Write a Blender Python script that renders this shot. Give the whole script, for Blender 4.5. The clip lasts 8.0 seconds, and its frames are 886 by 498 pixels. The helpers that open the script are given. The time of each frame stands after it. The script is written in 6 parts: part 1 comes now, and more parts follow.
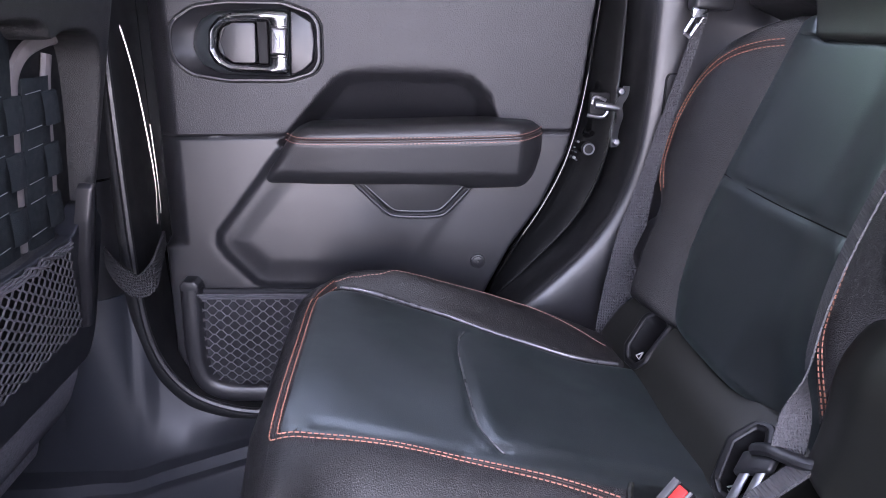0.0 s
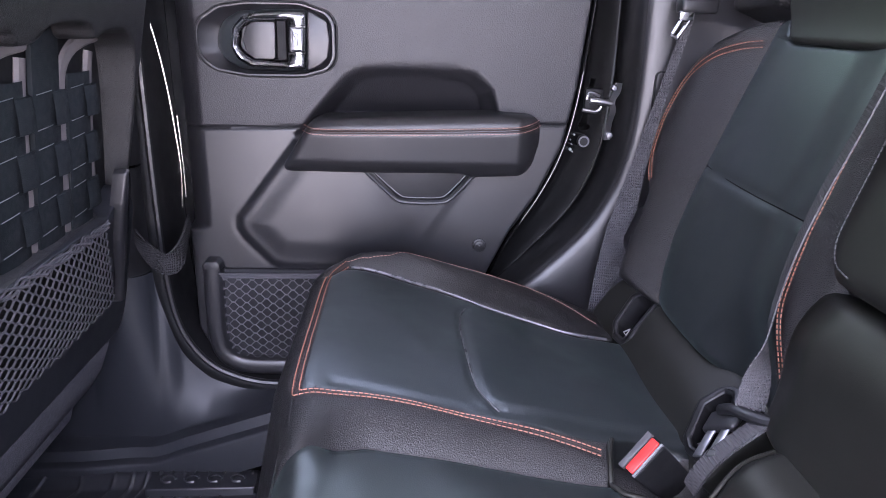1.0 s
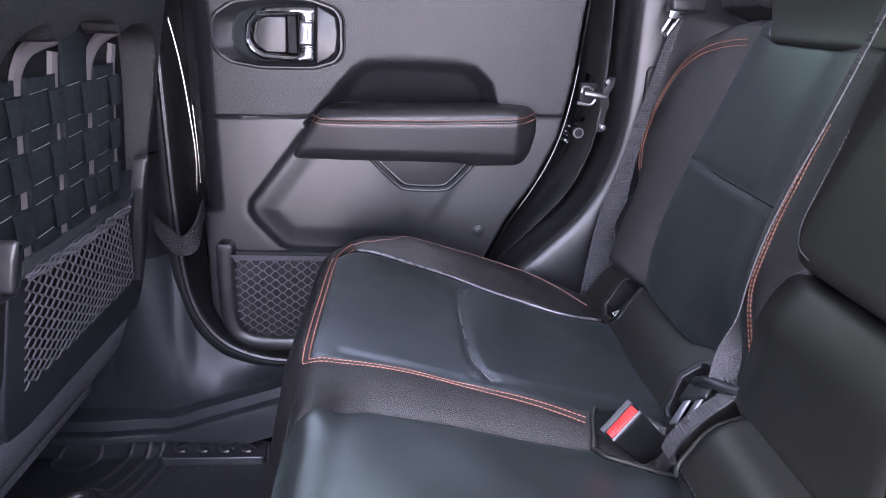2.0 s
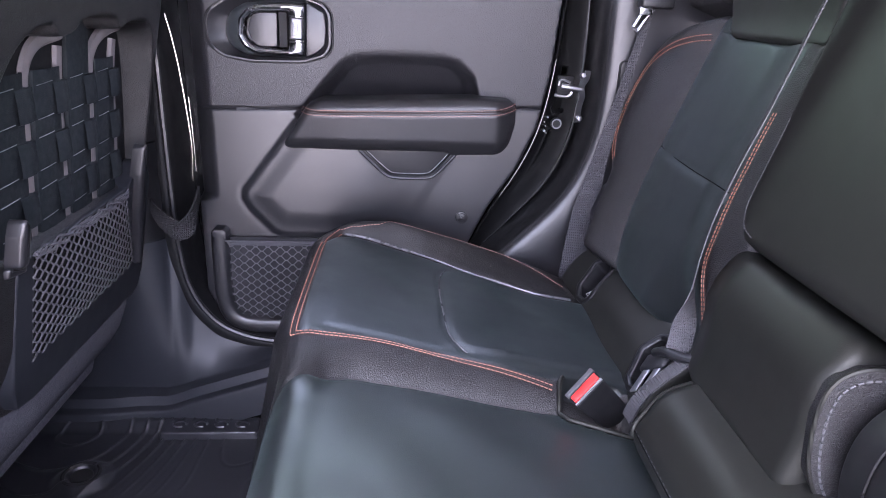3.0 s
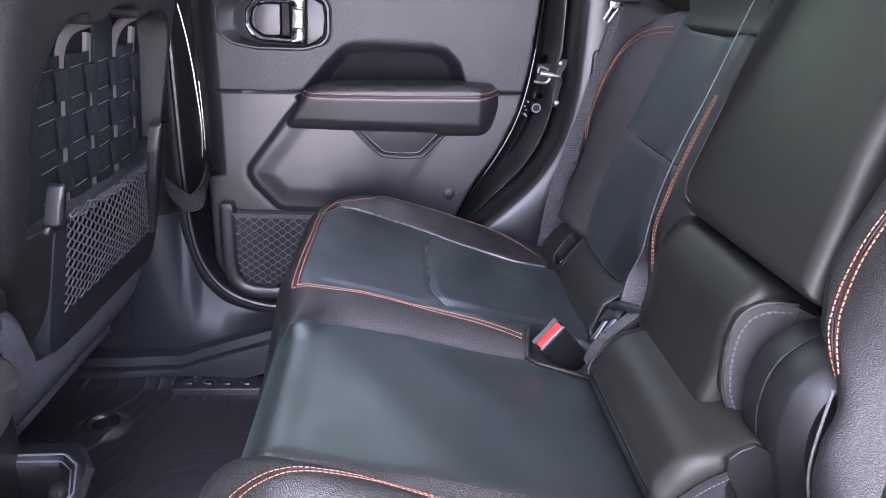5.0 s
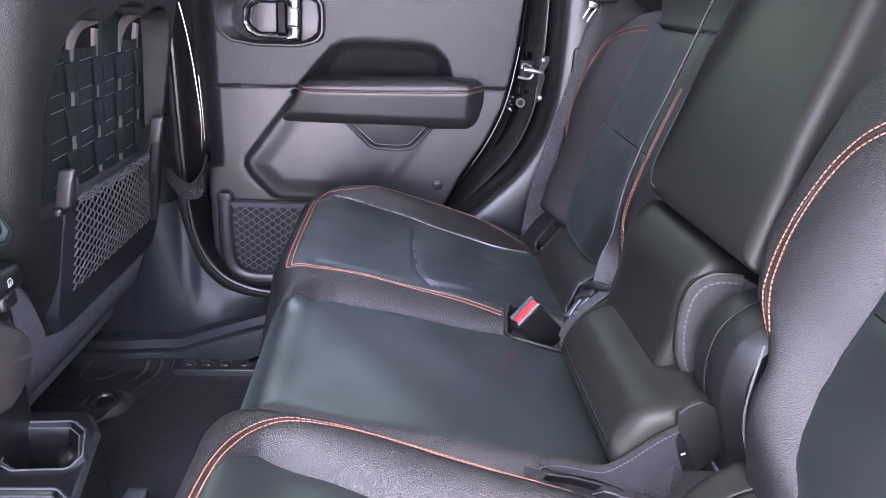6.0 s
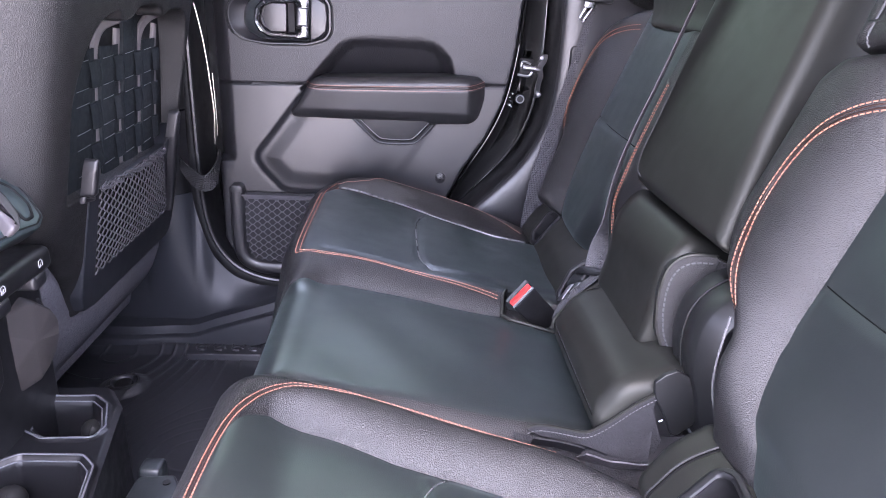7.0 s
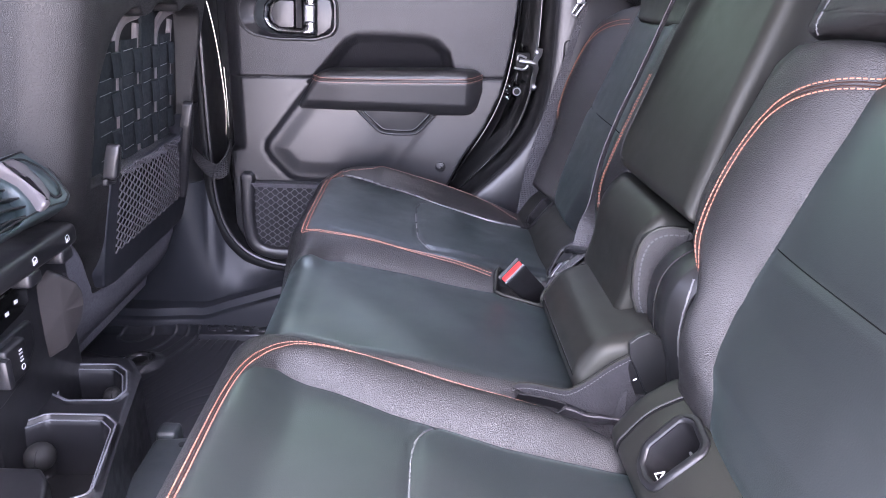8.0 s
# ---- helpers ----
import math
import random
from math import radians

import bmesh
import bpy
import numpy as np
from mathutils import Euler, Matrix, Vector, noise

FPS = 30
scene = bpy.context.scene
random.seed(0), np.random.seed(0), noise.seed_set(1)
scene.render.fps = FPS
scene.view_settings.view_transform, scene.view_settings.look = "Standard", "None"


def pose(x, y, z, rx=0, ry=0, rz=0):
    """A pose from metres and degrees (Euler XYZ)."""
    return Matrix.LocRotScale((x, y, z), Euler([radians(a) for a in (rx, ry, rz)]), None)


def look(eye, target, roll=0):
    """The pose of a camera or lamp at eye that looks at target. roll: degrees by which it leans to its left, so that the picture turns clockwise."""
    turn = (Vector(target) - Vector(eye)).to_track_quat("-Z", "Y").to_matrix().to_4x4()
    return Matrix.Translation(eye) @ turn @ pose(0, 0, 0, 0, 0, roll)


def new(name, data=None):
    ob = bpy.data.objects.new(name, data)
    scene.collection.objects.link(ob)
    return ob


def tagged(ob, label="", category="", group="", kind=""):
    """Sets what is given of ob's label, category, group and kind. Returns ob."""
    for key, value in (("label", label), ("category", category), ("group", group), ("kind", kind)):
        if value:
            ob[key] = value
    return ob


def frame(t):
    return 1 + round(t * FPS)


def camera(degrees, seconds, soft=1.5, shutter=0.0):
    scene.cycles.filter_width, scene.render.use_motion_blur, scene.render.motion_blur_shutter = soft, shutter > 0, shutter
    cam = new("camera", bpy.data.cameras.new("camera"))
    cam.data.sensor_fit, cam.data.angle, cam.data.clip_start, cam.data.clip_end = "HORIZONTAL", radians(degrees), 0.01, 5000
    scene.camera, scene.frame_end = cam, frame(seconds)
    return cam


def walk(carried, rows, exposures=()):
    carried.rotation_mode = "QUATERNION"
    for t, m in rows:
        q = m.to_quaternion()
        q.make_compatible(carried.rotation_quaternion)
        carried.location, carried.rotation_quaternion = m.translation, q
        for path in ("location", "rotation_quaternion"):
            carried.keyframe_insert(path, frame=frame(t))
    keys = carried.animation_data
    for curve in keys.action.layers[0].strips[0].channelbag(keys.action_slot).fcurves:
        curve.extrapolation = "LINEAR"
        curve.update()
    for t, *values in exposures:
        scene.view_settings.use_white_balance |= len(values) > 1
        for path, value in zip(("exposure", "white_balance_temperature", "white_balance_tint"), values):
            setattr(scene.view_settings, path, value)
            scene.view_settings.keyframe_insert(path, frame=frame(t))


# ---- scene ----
cam = camera(66.3, 8.0, 0.95)
PATH = [
    (0, (0.105, 0.027, 0.778), (0.239, 1.925, 0.164), 1.2),
    (0.5, (0.097, -0.016, 0.786), (0.224, 1.878, 0.156), 1.4),
    (1, (0.101, -0.057, 0.792), (0.221, 1.834, 0.154), 1.6),
    (1.5, (0.097, -0.088, 0.799), (0.206, 1.799, 0.144), 2.0),
    (3, (0.126, -0.188, 0.809), (0.242, 1.689, 0.128), 2.1),
    (3.5, (0.129, -0.218, 0.811), (0.251, 1.655, 0.12), 2.2),
    (4, (0.131, -0.253, 0.816), (0.251, 1.617, 0.116), 2.3),
    (4.5, (0.135, -0.282, 0.814), (0.252, 1.586, 0.111), 2.4),
    (6, (0.158, -0.392, 0.814), (0.286, 1.476, 0.112), 2.7),
    (6.5, (0.164, -0.425, 0.819), (0.282, 1.444, 0.115), 2.7),
    (7, (0.169, -0.459, 0.817), (0.272, 1.41, 0.113), 2.6),
    (7.5, (0.179, -0.497, 0.812), (0.268, 1.372, 0.107), 2.5),
    (8, (0.186, -0.542, 0.811), (0.265, 1.328, 0.107), 2.4),
]
walk(cam, [(t, look(eye, target, roll)) for t, eye, target, roll in PATH], [(0.0, 4.55, 5850, 27), (3.0, 4.64, 5850, 28), (6.0, 4.74, 5890, 28), (8.0, 4.84, 5900, 28)])

# ---- light ----
SUN_EL, SUN_ROT = 74.0, 195.0
world = bpy.data.worlds.new("sky")
scene.world = world
world.use_nodes = True
wn = world.node_tree
bg = wn.nodes["Background"]
sky = wn.nodes.new("ShaderNodeTexSky")
sky.sky_type = "NISHITA"
sky.sun_disc = False
sky.sun_elevation, sky.sun_rotation = radians(SUN_EL), radians(SUN_ROT)
sky.air_density, sky.dust_density = 1.0, 6.0
haze = wn.nodes.new("ShaderNodeHueSaturation")
haze.inputs["Saturation"].default_value = 0.55
wn.links.new(sky.outputs["Color"], haze.inputs["Color"])
wn.links.new(haze.outputs["Color"], bg.inputs["Color"])
bg.inputs["Strength"].default_value = 0.15

sun = new("sun", bpy.data.lights.new("sun", "SUN"))
sun.data.energy, sun.data.angle = 3.5, radians(12)
sun.data.color = (1.0, 0.96, 0.9)
sun.matrix_world = look((-0.7, -2.1, 9.0), (0.0, 0.0, 0.0))



# ---- materials ----
def material(name, color, rough, spec=0.5, metal=0.0, grain=0.0, grain_size=0.002, mottle=0.25, mottle_size=0.08,
             cells=False, coat=0.0, tint=None, rough_var=0.08, sheen=None, weave=0.0, window_sheen=0.0):
    """A node material: colour with soft mottling, roughness that wanders, and a fine relief of grain_size metres."""
    m = bpy.data.materials.new(name)
    m.use_nodes = True
    t = m.node_tree
    n, l = t.nodes, t.links
    b = n["Principled BSDF"]
    b.inputs["Metallic"].default_value = metal
    b.inputs["Specular IOR Level"].default_value = spec
    b.inputs["Coat Weight"].default_value = coat
    b.inputs["Sheen Weight"].default_value, b.inputs["Sheen Roughness"].default_value = window_sheen, 0.45
    # teal tint imitates greenish window light at grazing angles
    b.inputs["Sheen Tint"].default_value = (0.66, 1.0, 0.95, 1)
    if sheen:
        b.inputs["Specular Tint"].default_value = (*sheen, 1)
    b.inputs["Coat Roughness"].default_value = 0.12
    co = n.new("ShaderNodeTexCoord")
    big = n.new("ShaderNodeTexNoise")
    big.inputs["Scale"].default_value = 1.0 / mottle_size
    big.inputs["Detail"].default_value = 5.0
    l.new(co.outputs["Object"], big.inputs["Vector"])
    mix = n.new("ShaderNodeMix")
    mix.data_type = "RGBA"
    dark = tuple(c * (1.0 - mottle) for c in color)
    lite = tuple(min(1.0, c * (1.0 + mottle)) for c in (tint or color))
    mix.inputs[6].default_value = (*dark, 1)
    mix.inputs[7].default_value = (*lite, 1)
    l.new(big.outputs["Fac"], mix.inputs[0])
    l.new(mix.outputs[2], b.inputs["Base Color"])
    mid = n.new("ShaderNodeTexNoise")
    mid.inputs["Scale"].default_value = 1.0 / (mottle_size * 0.3)
    mid.inputs["Detail"].default_value = 6.0
    l.new(co.outputs["Object"], mid.inputs["Vector"])
    rng = n.new("ShaderNodeMapRange")
    rng.inputs[1].default_value, rng.inputs[2].default_value = 0.3, 0.7
    rng.inputs[3].default_value, rng.inputs[4].default_value = max(0.02, rough - rough_var), min(1.0, rough + rough_var)
    l.new(mid.outputs["Fac"], rng.inputs[0])
    l.new(rng.outputs[0], b.inputs["Roughness"])
    if weave > 0:
        bump = n.new("ShaderNodeBump")
        bump.inputs["Strength"].default_value, bump.inputs["Distance"].default_value = grain, weave * 0.5
        ribs = []
        for axis, k in (("Z", 1.0), ("X", 1.4)):
            wave = n.new("ShaderNodeTexWave")
            wave.bands_direction = axis
            wave.inputs["Scale"].default_value = k * math.tau / (20.0 * weave)
            wave.inputs["Distortion"].default_value = 1.0
            l.new(co.outputs["Object"], wave.inputs["Vector"])
            ribs.append(wave)
        cross = n.new("ShaderNodeMath")
        cross.operation = "MULTIPLY"
        l.new(ribs[0].outputs["Fac"], cross.inputs[0])
        l.new(ribs[1].outputs["Fac"], cross.inputs[1])
        l.new(cross.outputs[0], bump.inputs["Height"])
        l.new(bump.outputs["Normal"], b.inputs["Normal"])
    elif grain > 0:
        bump = n.new("ShaderNodeBump")
        bump.inputs["Strength"].default_value = grain
        bump.inputs["Distance"].default_value = grain_size * 0.5
        if cells:
            warp = n.new("ShaderNodeTexNoise")
            warp.inputs["Scale"].default_value = 0.45 / grain_size
            warp.inputs["Detail"].default_value = 2.0
            l.new(co.outputs["Object"], warp.inputs["Vector"])
            shift = n.new("ShaderNodeVectorMath")
            shift.operation = "MULTIPLY_ADD"
            shift.inputs[1].default_value = (2.2 * grain_size,) * 3
            l.new(warp.outputs["Color"], shift.inputs[0])
            l.new(co.outputs["Object"], shift.inputs[2])
            tex = n.new("ShaderNodeTexVoronoi")
            tex.feature = "DISTANCE_TO_EDGE"
            tex.inputs["Scale"].default_value = 1.0 / grain_size
            l.new(shift.outputs[0], tex.inputs["Vector"])
            dome = n.new("ShaderNodeMapRange")
            dome.interpolation_type = "SMOOTHSTEP"
            dome.inputs[1].default_value, dome.inputs[2].default_value = 0.0, 0.35
            l.new(tex.outputs["Distance"], dome.inputs[0])
            l.new(dome.outputs[0], bump.inputs["Height"])
        else:
            tex = n.new("ShaderNodeTexNoise")
            tex.inputs["Scale"].default_value = 1.0 / grain_size
            tex.inputs["Detail"].default_value = 3.0
            l.new(co.outputs["Object"], tex.inputs["Vector"])
            l.new(tex.outputs["Fac"], bump.inputs["Height"])
        l.new(bump.outputs["Normal"], b.inputs["Normal"])
    return m


LEATHER = material("black_leather", (0.0130, 0.0127, 0.0130), 0.39, 0.45, sheen=(1.0, 0.985, 0.96), grain=0.42, grain_size=0.0021, cells=True, mottle=0.12, mottle_size=0.05, rough_var=0.04)
# teal tints stand in for greenish light from the far window
SMOOTH_LEATHER = material("smooth_leather", (0.0098, 0.0108, 0.0112), 0.36, 0.74, grain=0.20, grain_size=0.0015, mottle=0.12, mottle_size=0.12, sheen=(0.88, 1.0, 0.99), rough_var=0.05, window_sheen=0.038)
ARM_LEATHER = material("armrest_leather", (0.0112, 0.0114, 0.0100), 0.46, 0.31, sheen=(1.0, 1.0, 0.88), grain=0.12, grain_size=0.0014, mottle=0.12, mottle_size=0.1, rough_var=0.03)
BLACK = material("matt_black_plastic", (0.006, 0.006, 0.0065), 0.6, 0.25, grain=0.1, grain_size=0.001)
# paler than the leather: highlights on seat edges put into the colour
PIPING_GLINT = material("piping_glint", (0.075, 0.075, 0.077), 0.28, 0.6, mottle=0.1)
DOOR_PLASTIC = material("grained_plastic", (0.0142, 0.0138, 0.0157), 0.43, 0.49, grain=0.7, grain_size=0.0020, mottle=0.1, mottle_size=0.1, rough_var=0.02)
DOOR_SMOOTH = material("satin_plastic", (0.0142, 0.0140, 0.0156), 0.36, 0.6, grain=0.10, grain_size=0.0009, mottle=0.1, mottle_size=0.1, rough_var=0.02)
TRIM = material("trim_plastic", (0.011, 0.011, 0.012), 0.38, 0.5, grain=0.12, grain_size=0.001)
TRIM_DARK = material("dark_trim_plastic", (0.010, 0.010, 0.011), 0.5, 0.4, grain=0.1, grain_size=0.001)
GLOSS = material("black_paint", (0.004, 0.004, 0.004), 0.10, 0.5, coat=1.0, rough_var=0.0, mottle=0.05)
RUBBER = material("black_rubber", (0.010, 0.010, 0.010), 0.62, 0.25, grain=0.1, grain_size=0.001)
MAT_RUBBER = material("mat_rubber", (0.0185, 0.0193, 0.0230), 0.38, 0.62, grain=0.12, grain_size=0.0015, mottle=0.12, mottle_size=0.2, rough_var=0.015)
CARPET = material("carpet", (0.008, 0.008, 0.008), 0.95, 0.1, grain=1.0, grain_size=0.003)
# near-black, for cords that stand in for the shadow in leather seams
SEAM_SHADE = material("seam_shade", (0.003, 0.003, 0.003), 0.9, 0.1)
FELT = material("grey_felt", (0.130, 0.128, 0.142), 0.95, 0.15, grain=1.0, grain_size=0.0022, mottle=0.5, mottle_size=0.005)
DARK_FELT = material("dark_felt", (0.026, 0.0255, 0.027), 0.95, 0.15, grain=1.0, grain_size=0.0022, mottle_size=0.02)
ORANGE = material("orange_thread", (0.33, 0.145, 0.095), 0.6, 0.3, mottle_size=0.004)
RUST = material("rust_leather_welt", (0.024, 0.0095, 0.0062), 0.5, 0.35, mottle=0.2, mottle_size=0.01)
PALE = material("pale_thread", (0.34, 0.18, 0.14), 0.6, 0.3, mottle_size=0.004)
GREY_THREAD = material("grey_thread", (0.075, 0.075, 0.078), 0.6, 0.3, mottle_size=0.004)
CHROME = material("satin_chrome", (0.30, 0.30, 0.31), 0.24, 0.5, metal=1.0, rough_var=0.05)
PAD_VINYL = material("armrest_vinyl", (0.0150, 0.0148, 0.0160), 0.43, 0.62, grain=0.24, grain_size=0.0013, mottle=0.12, mottle_size=0.08, rough_var=0.03)
# dark tone stands in for dim reflections in the pull's sloping flank
DIM_CHROME = material("dim_chrome", (0.030, 0.035, 0.037), 0.33, 0.7, rough_var=0.03)
GREY_METAL = material("grey_metal", (0.22, 0.22, 0.23), 0.4, 0.5, metal=1.0, rough_var=0.05)
# bright metal for lines that imitate reflections on the painted door edge
EDGE_GLINT = material("edge_glint", (0.50, 0.46, 0.40), 0.22, 0.5, metal=1.0, rough_var=0.04)
STEEL = material("steel", (0.42, 0.42, 0.43), 0.32, 0.5, metal=1.0, rough_var=0.06)
WEBBING = material("belt_webbing", (0.070, 0.068, 0.071), 0.8, 0.3, grain=0.5, weave=0.0036, mottle_size=0.03)
NET_LIGHT = material("pale_net_cord", (0.085, 0.083, 0.088), 0.75, 0.3, grain=0.4, grain_size=0.0008, mottle_size=0.02)
STRAP = material("strap_webbing", (0.010, 0.0130, 0.0148), 0.75, 0.25, grain=0.5, grain_size=0.0014, mottle_size=0.03)
NETCORD = material("net_cord", (0.072, 0.069, 0.076), 0.75, 0.3, grain=0.4, grain_size=0.0008, mottle_size=0.02)
# raised grey so that the unseen roof reflects fill light onto the seats
LINING = material("roof_lining", (0.23, 0.23, 0.228), 0.9, 0.2, grain=0.5, grain_size=0.002)
RED = material("red_button", (0.72, 0.03, 0.025), 0.35, 0.5, mottle=0.08)
DULL_WEB = material("dull_webbing", (0.050, 0.049, 0.053), 0.85, 0.25, grain=0.45, weave=0.005, mottle_size=0.03)
HINGE = material("satin_hinge_plastic", (0.0100, 0.0103, 0.0105), 0.42, 0.42, grain=0.1, grain_size=0.001)
TRAY_PLASTIC = material("tray_plastic", (0.0065, 0.0065, 0.0075), 0.36, 0.45, grain=0.1, grain_size=0.001)
SEAL = material("seal_rubber", (0.012, 0.012, 0.013), 0.36, 0.5)
TAPE = material("grey_tape", (0.060, 0.057, 0.060), 0.45, 0.5, grain=0.3, grain_size=0.004, mottle=0.3, mottle_size=0.01)
SIDE_COVER = material("brown_grey_plastic", (0.036, 0.0325, 0.0315), 0.45, 0.5, grain=0.15, grain_size=0.0012)
BEZEL = material("satin_bezel", (0.008, 0.008, 0.0085), 0.40, 0.36, mottle=0.1)
GREY_PLASTIC = material("grey_plastic", (0.16, 0.16, 0.165), 0.45, 0.5, mottle=0.1)
COLLAR_GREY = material("satin_grey", (0.085, 0.078, 0.082), 0.4, 0.5, mottle=0.1)
STRAP_WEB = material("check_webbing", (0.027, 0.0265, 0.028), 0.85, 0.25, grain=1.0, weave=0.004, mottle_size=0.02)
BUCKLE_GREY = material("buckle_grey", (0.052, 0.052, 0.054), 0.45, 0.5, mottle=0.1)
RIB = material("pale_rib", (0.135, 0.120, 0.118), 0.55, 0.4)
SILL = material("sill_plastic", (0.0165, 0.0178, 0.0215), 0.46, 0.40, grain=0.15, grain_size=0.0012, mottle=0.1, rough_var=0.02)
NET_BACK = material("grey_mesh", (0.022, 0.0215, 0.024), 0.7, 0.3, grain=0.6, grain_size=0.002)
# lighter tone stands in for the highlight on the wells' glossy edges
RIM_GLINT = material("rim_glint", (0.080, 0.083, 0.092), 0.36, 0.5, mottle=0.1)
COVER_PLATE = material("grey_teal_plastic", (0.022, 0.0265, 0.0285), 0.42, 0.5, grain=0.12, grain_size=0.001)
TEAL = material("teal_plastic", (0.035, 0.05, 0.053), 0.42, 0.5)
WHITE = material("white_print", (0.5, 0.5, 0.5), 0.6, 0.3, mottle=0.05)
HEDGE = material("hedge_leaves", (0.050, 0.090, 0.062), 0.7, 0.3, grain=1.0, grain_size=0.03, mottle=0.5, mottle_size=0.15)
TARMAC = material("concrete", (0.36, 0.35, 0.34), 0.9, 0.2, grain=1.0, grain_size=0.008, mottle_size=0.5)


# ---- mesh helpers ----
def thing(name, at, label, category, group="", kind=""):
    """An empty at a thing's base, which parents its parts."""
    ob = new(name)
    ob.location = at
    ob.empty_display_size = 0.02
    return tagged(ob, label, category, group, kind)


def link(name, me, mat, parent=None, label=""):
    me.materials.append(mat)
    ob = new(name, me)
    if parent is not None:
        origin = Vector(parent.location)
        if parent.parent is not None:
            origin = Vector((0, 0, 0))
            p = parent
            while p is not None:
                origin += Vector(p.location)
                p = p.parent
        me.transform(Matrix.Translation(-origin))
        ob.parent = parent
    return tagged(ob, label) if label else ob


def part(name, bm, mat, parent=None, label="", smooth=True):
    """Links a bmesh, built in world metres, as one mesh object under a thing or a part."""
    me = bpy.data.meshes.new(name)
    bmesh.ops.recalc_face_normals(bm, faces=bm.faces[:])
    bm.to_mesh(me)
    bm.free()
    for p in me.polygons:
        p.use_smooth = smooth
    if smooth:
        me.set_sharp_from_angle(angle=radians(38))
    return link(name, me, mat, parent, label)


def sheet(name, pts, mat, parent=None, label="", close_u=False, sharp=50):
    """A smooth surface through an array of points, rows by columns."""
    pts = np.asarray(pts, float)
    r, c = pts.shape[:2]
    i = np.arange((r - 1) * c).reshape(r - 1, c)
    if not close_u:
        i = i[:, :-1]
        f = np.stack([i, i + 1, i + c + 1, i + c], -1).reshape(-1, 4)
    else:
        j = (np.arange((r - 1) * c).reshape(r - 1, c) // c) * c + (np.arange(c) + 1) % c
        f = np.stack([i, j, j + c, i + c], -1).reshape(-1, 4)
    me = bpy.data.meshes.new(name)
    me.from_pydata(pts.reshape(-1, 3).tolist(), [], f.tolist())
    me.polygons.foreach_set("use_smooth", [True] * len(me.polygons))
    me.set_sharp_from_angle(angle=radians(sharp))
    return link(name, me, mat, parent, label)


def rounded(poly, r, n=5):
    """A closed 2D outline with its corners rounded; r is one radius or one for each corner."""
    out, k = [], len(poly)
    rs = [r] * k if isinstance(r, (int, float)) else r
    for i in range(k):
        a, b, c = (Vector(poly[(i + d) % k]) for d in (-1, 0, 1))
        u, v = (a - b), (c - b)
        lu, lv = u.length, v.length
        u, v = u / lu, v / lv
        ang = math.acos(max(-1, min(1, u.dot(v))))
        if rs[i] <= 0 or ang > 3.12:
            out.append(tuple(b))
            continue
        d = min(rs[i] / math.tan(ang / 2), 0.48 * lu, 0.48 * lv)
        p, q = b + u * d, b + v * d
        for j in range(n + 1):
            s = j / n
            out.append(tuple(p * (1 - s) ** 2 + b * 2 * s * (1 - s) + q * s * s))
    return out


def prism(outline, axis, a, b, bevel=0.0, seg=3, both=False, bm=None):
    """A 2D outline drawn out along an axis from a to b; the rim at b (or both) is rounded over.
    The outline's coordinates are the two other axes in the order x, y, z."""
    bm = bm or bmesh.new()
    p = np.array(outline, float)
    k = len(p)
    area = np.sum(p[:, 0] * np.roll(p[:, 1], -1) - np.roll(p[:, 0], -1) * p[:, 1])
    t = np.roll(p, -1, 0) - np.roll(p, 1, 0)
    t /= np.maximum(1e-9, np.linalg.norm(t, axis=1))[:, None]
    inward = np.stack([-t[:, 1], t[:, 0]], 1) * (1 if area > 0 else -1)
    s = 1 if b > a else -1

    def ring(off, h):
        q = p + inward * off
        return [bm.verts.new({"x": (h, u, v), "y": (u, h, v), "z": (u, v, h)}[axis]) for u, v in q]
    steps = []
    if both and bevel > 0:
        steps += [(bevel * (1 - math.sin(f)), a + s * bevel * (1 - math.cos(f))) for f in np.linspace(0, math.pi / 2, seg + 1)]
    else:
        steps.append((0.0, a))
    if bevel > 0:
        steps += [(bevel * (1 - math.cos(f)), b - s * bevel * (1 - math.sin(f))) for f in np.linspace(0, math.pi / 2, seg + 1)]
    else:
        steps.append((0.0, b))
    rows = [ring(*st) for st in steps]
    bm.faces.new(rows[0][::-1])
    bm.faces.new(rows[-1])
    for A, B in zip(rows[:-1], rows[1:]):
        for i in range(k):
            bm.faces.new((A[i], A[(i + 1) % k], B[(i + 1) % k], B[i]))
    return bm


def box(lo, hi, bevel=0.0, seg=2, bm=None, m=None):
    """A box from corner to corner with softened edges, optionally turned by m."""
    own = bmesh.new()
    bmesh.ops.create_cube(own, size=1.0)
    c, s = (Vector(lo) + Vector(hi)) / 2, Vector(hi) - Vector(lo)
    bmesh.ops.transform(own, matrix=Matrix.Translation(c) @ Matrix.Diagonal((*s, 1)), verts=own.verts)
    if bevel > 0:
        bmesh.ops.bevel(own, geom=own.edges[:], offset=bevel, segments=seg, profile=0.5, affect="EDGES", clamp_overlap=True)
    if m is not None:
        bmesh.ops.transform(own, matrix=m, verts=own.verts)
    if bm is None:
        return own
    me = bpy.data.meshes.new("tmp")
    own.to_mesh(me)
    own.free()
    bm.from_mesh(me)
    bpy.data.meshes.remove(me)
    return bm


def resample(pts, step):
    """Points at even steps along a polyline."""
    p = np.asarray(pts, float)
    d = np.r_[0, np.cumsum(np.linalg.norm(np.diff(p, axis=0), axis=1))]
    n = max(2, int(round(d[-1] / step)) + 1)
    s = np.linspace(0, d[-1], n)
    return np.stack([np.interp(s, d, p[:, k]) for k in range(p.shape[1])], 1)


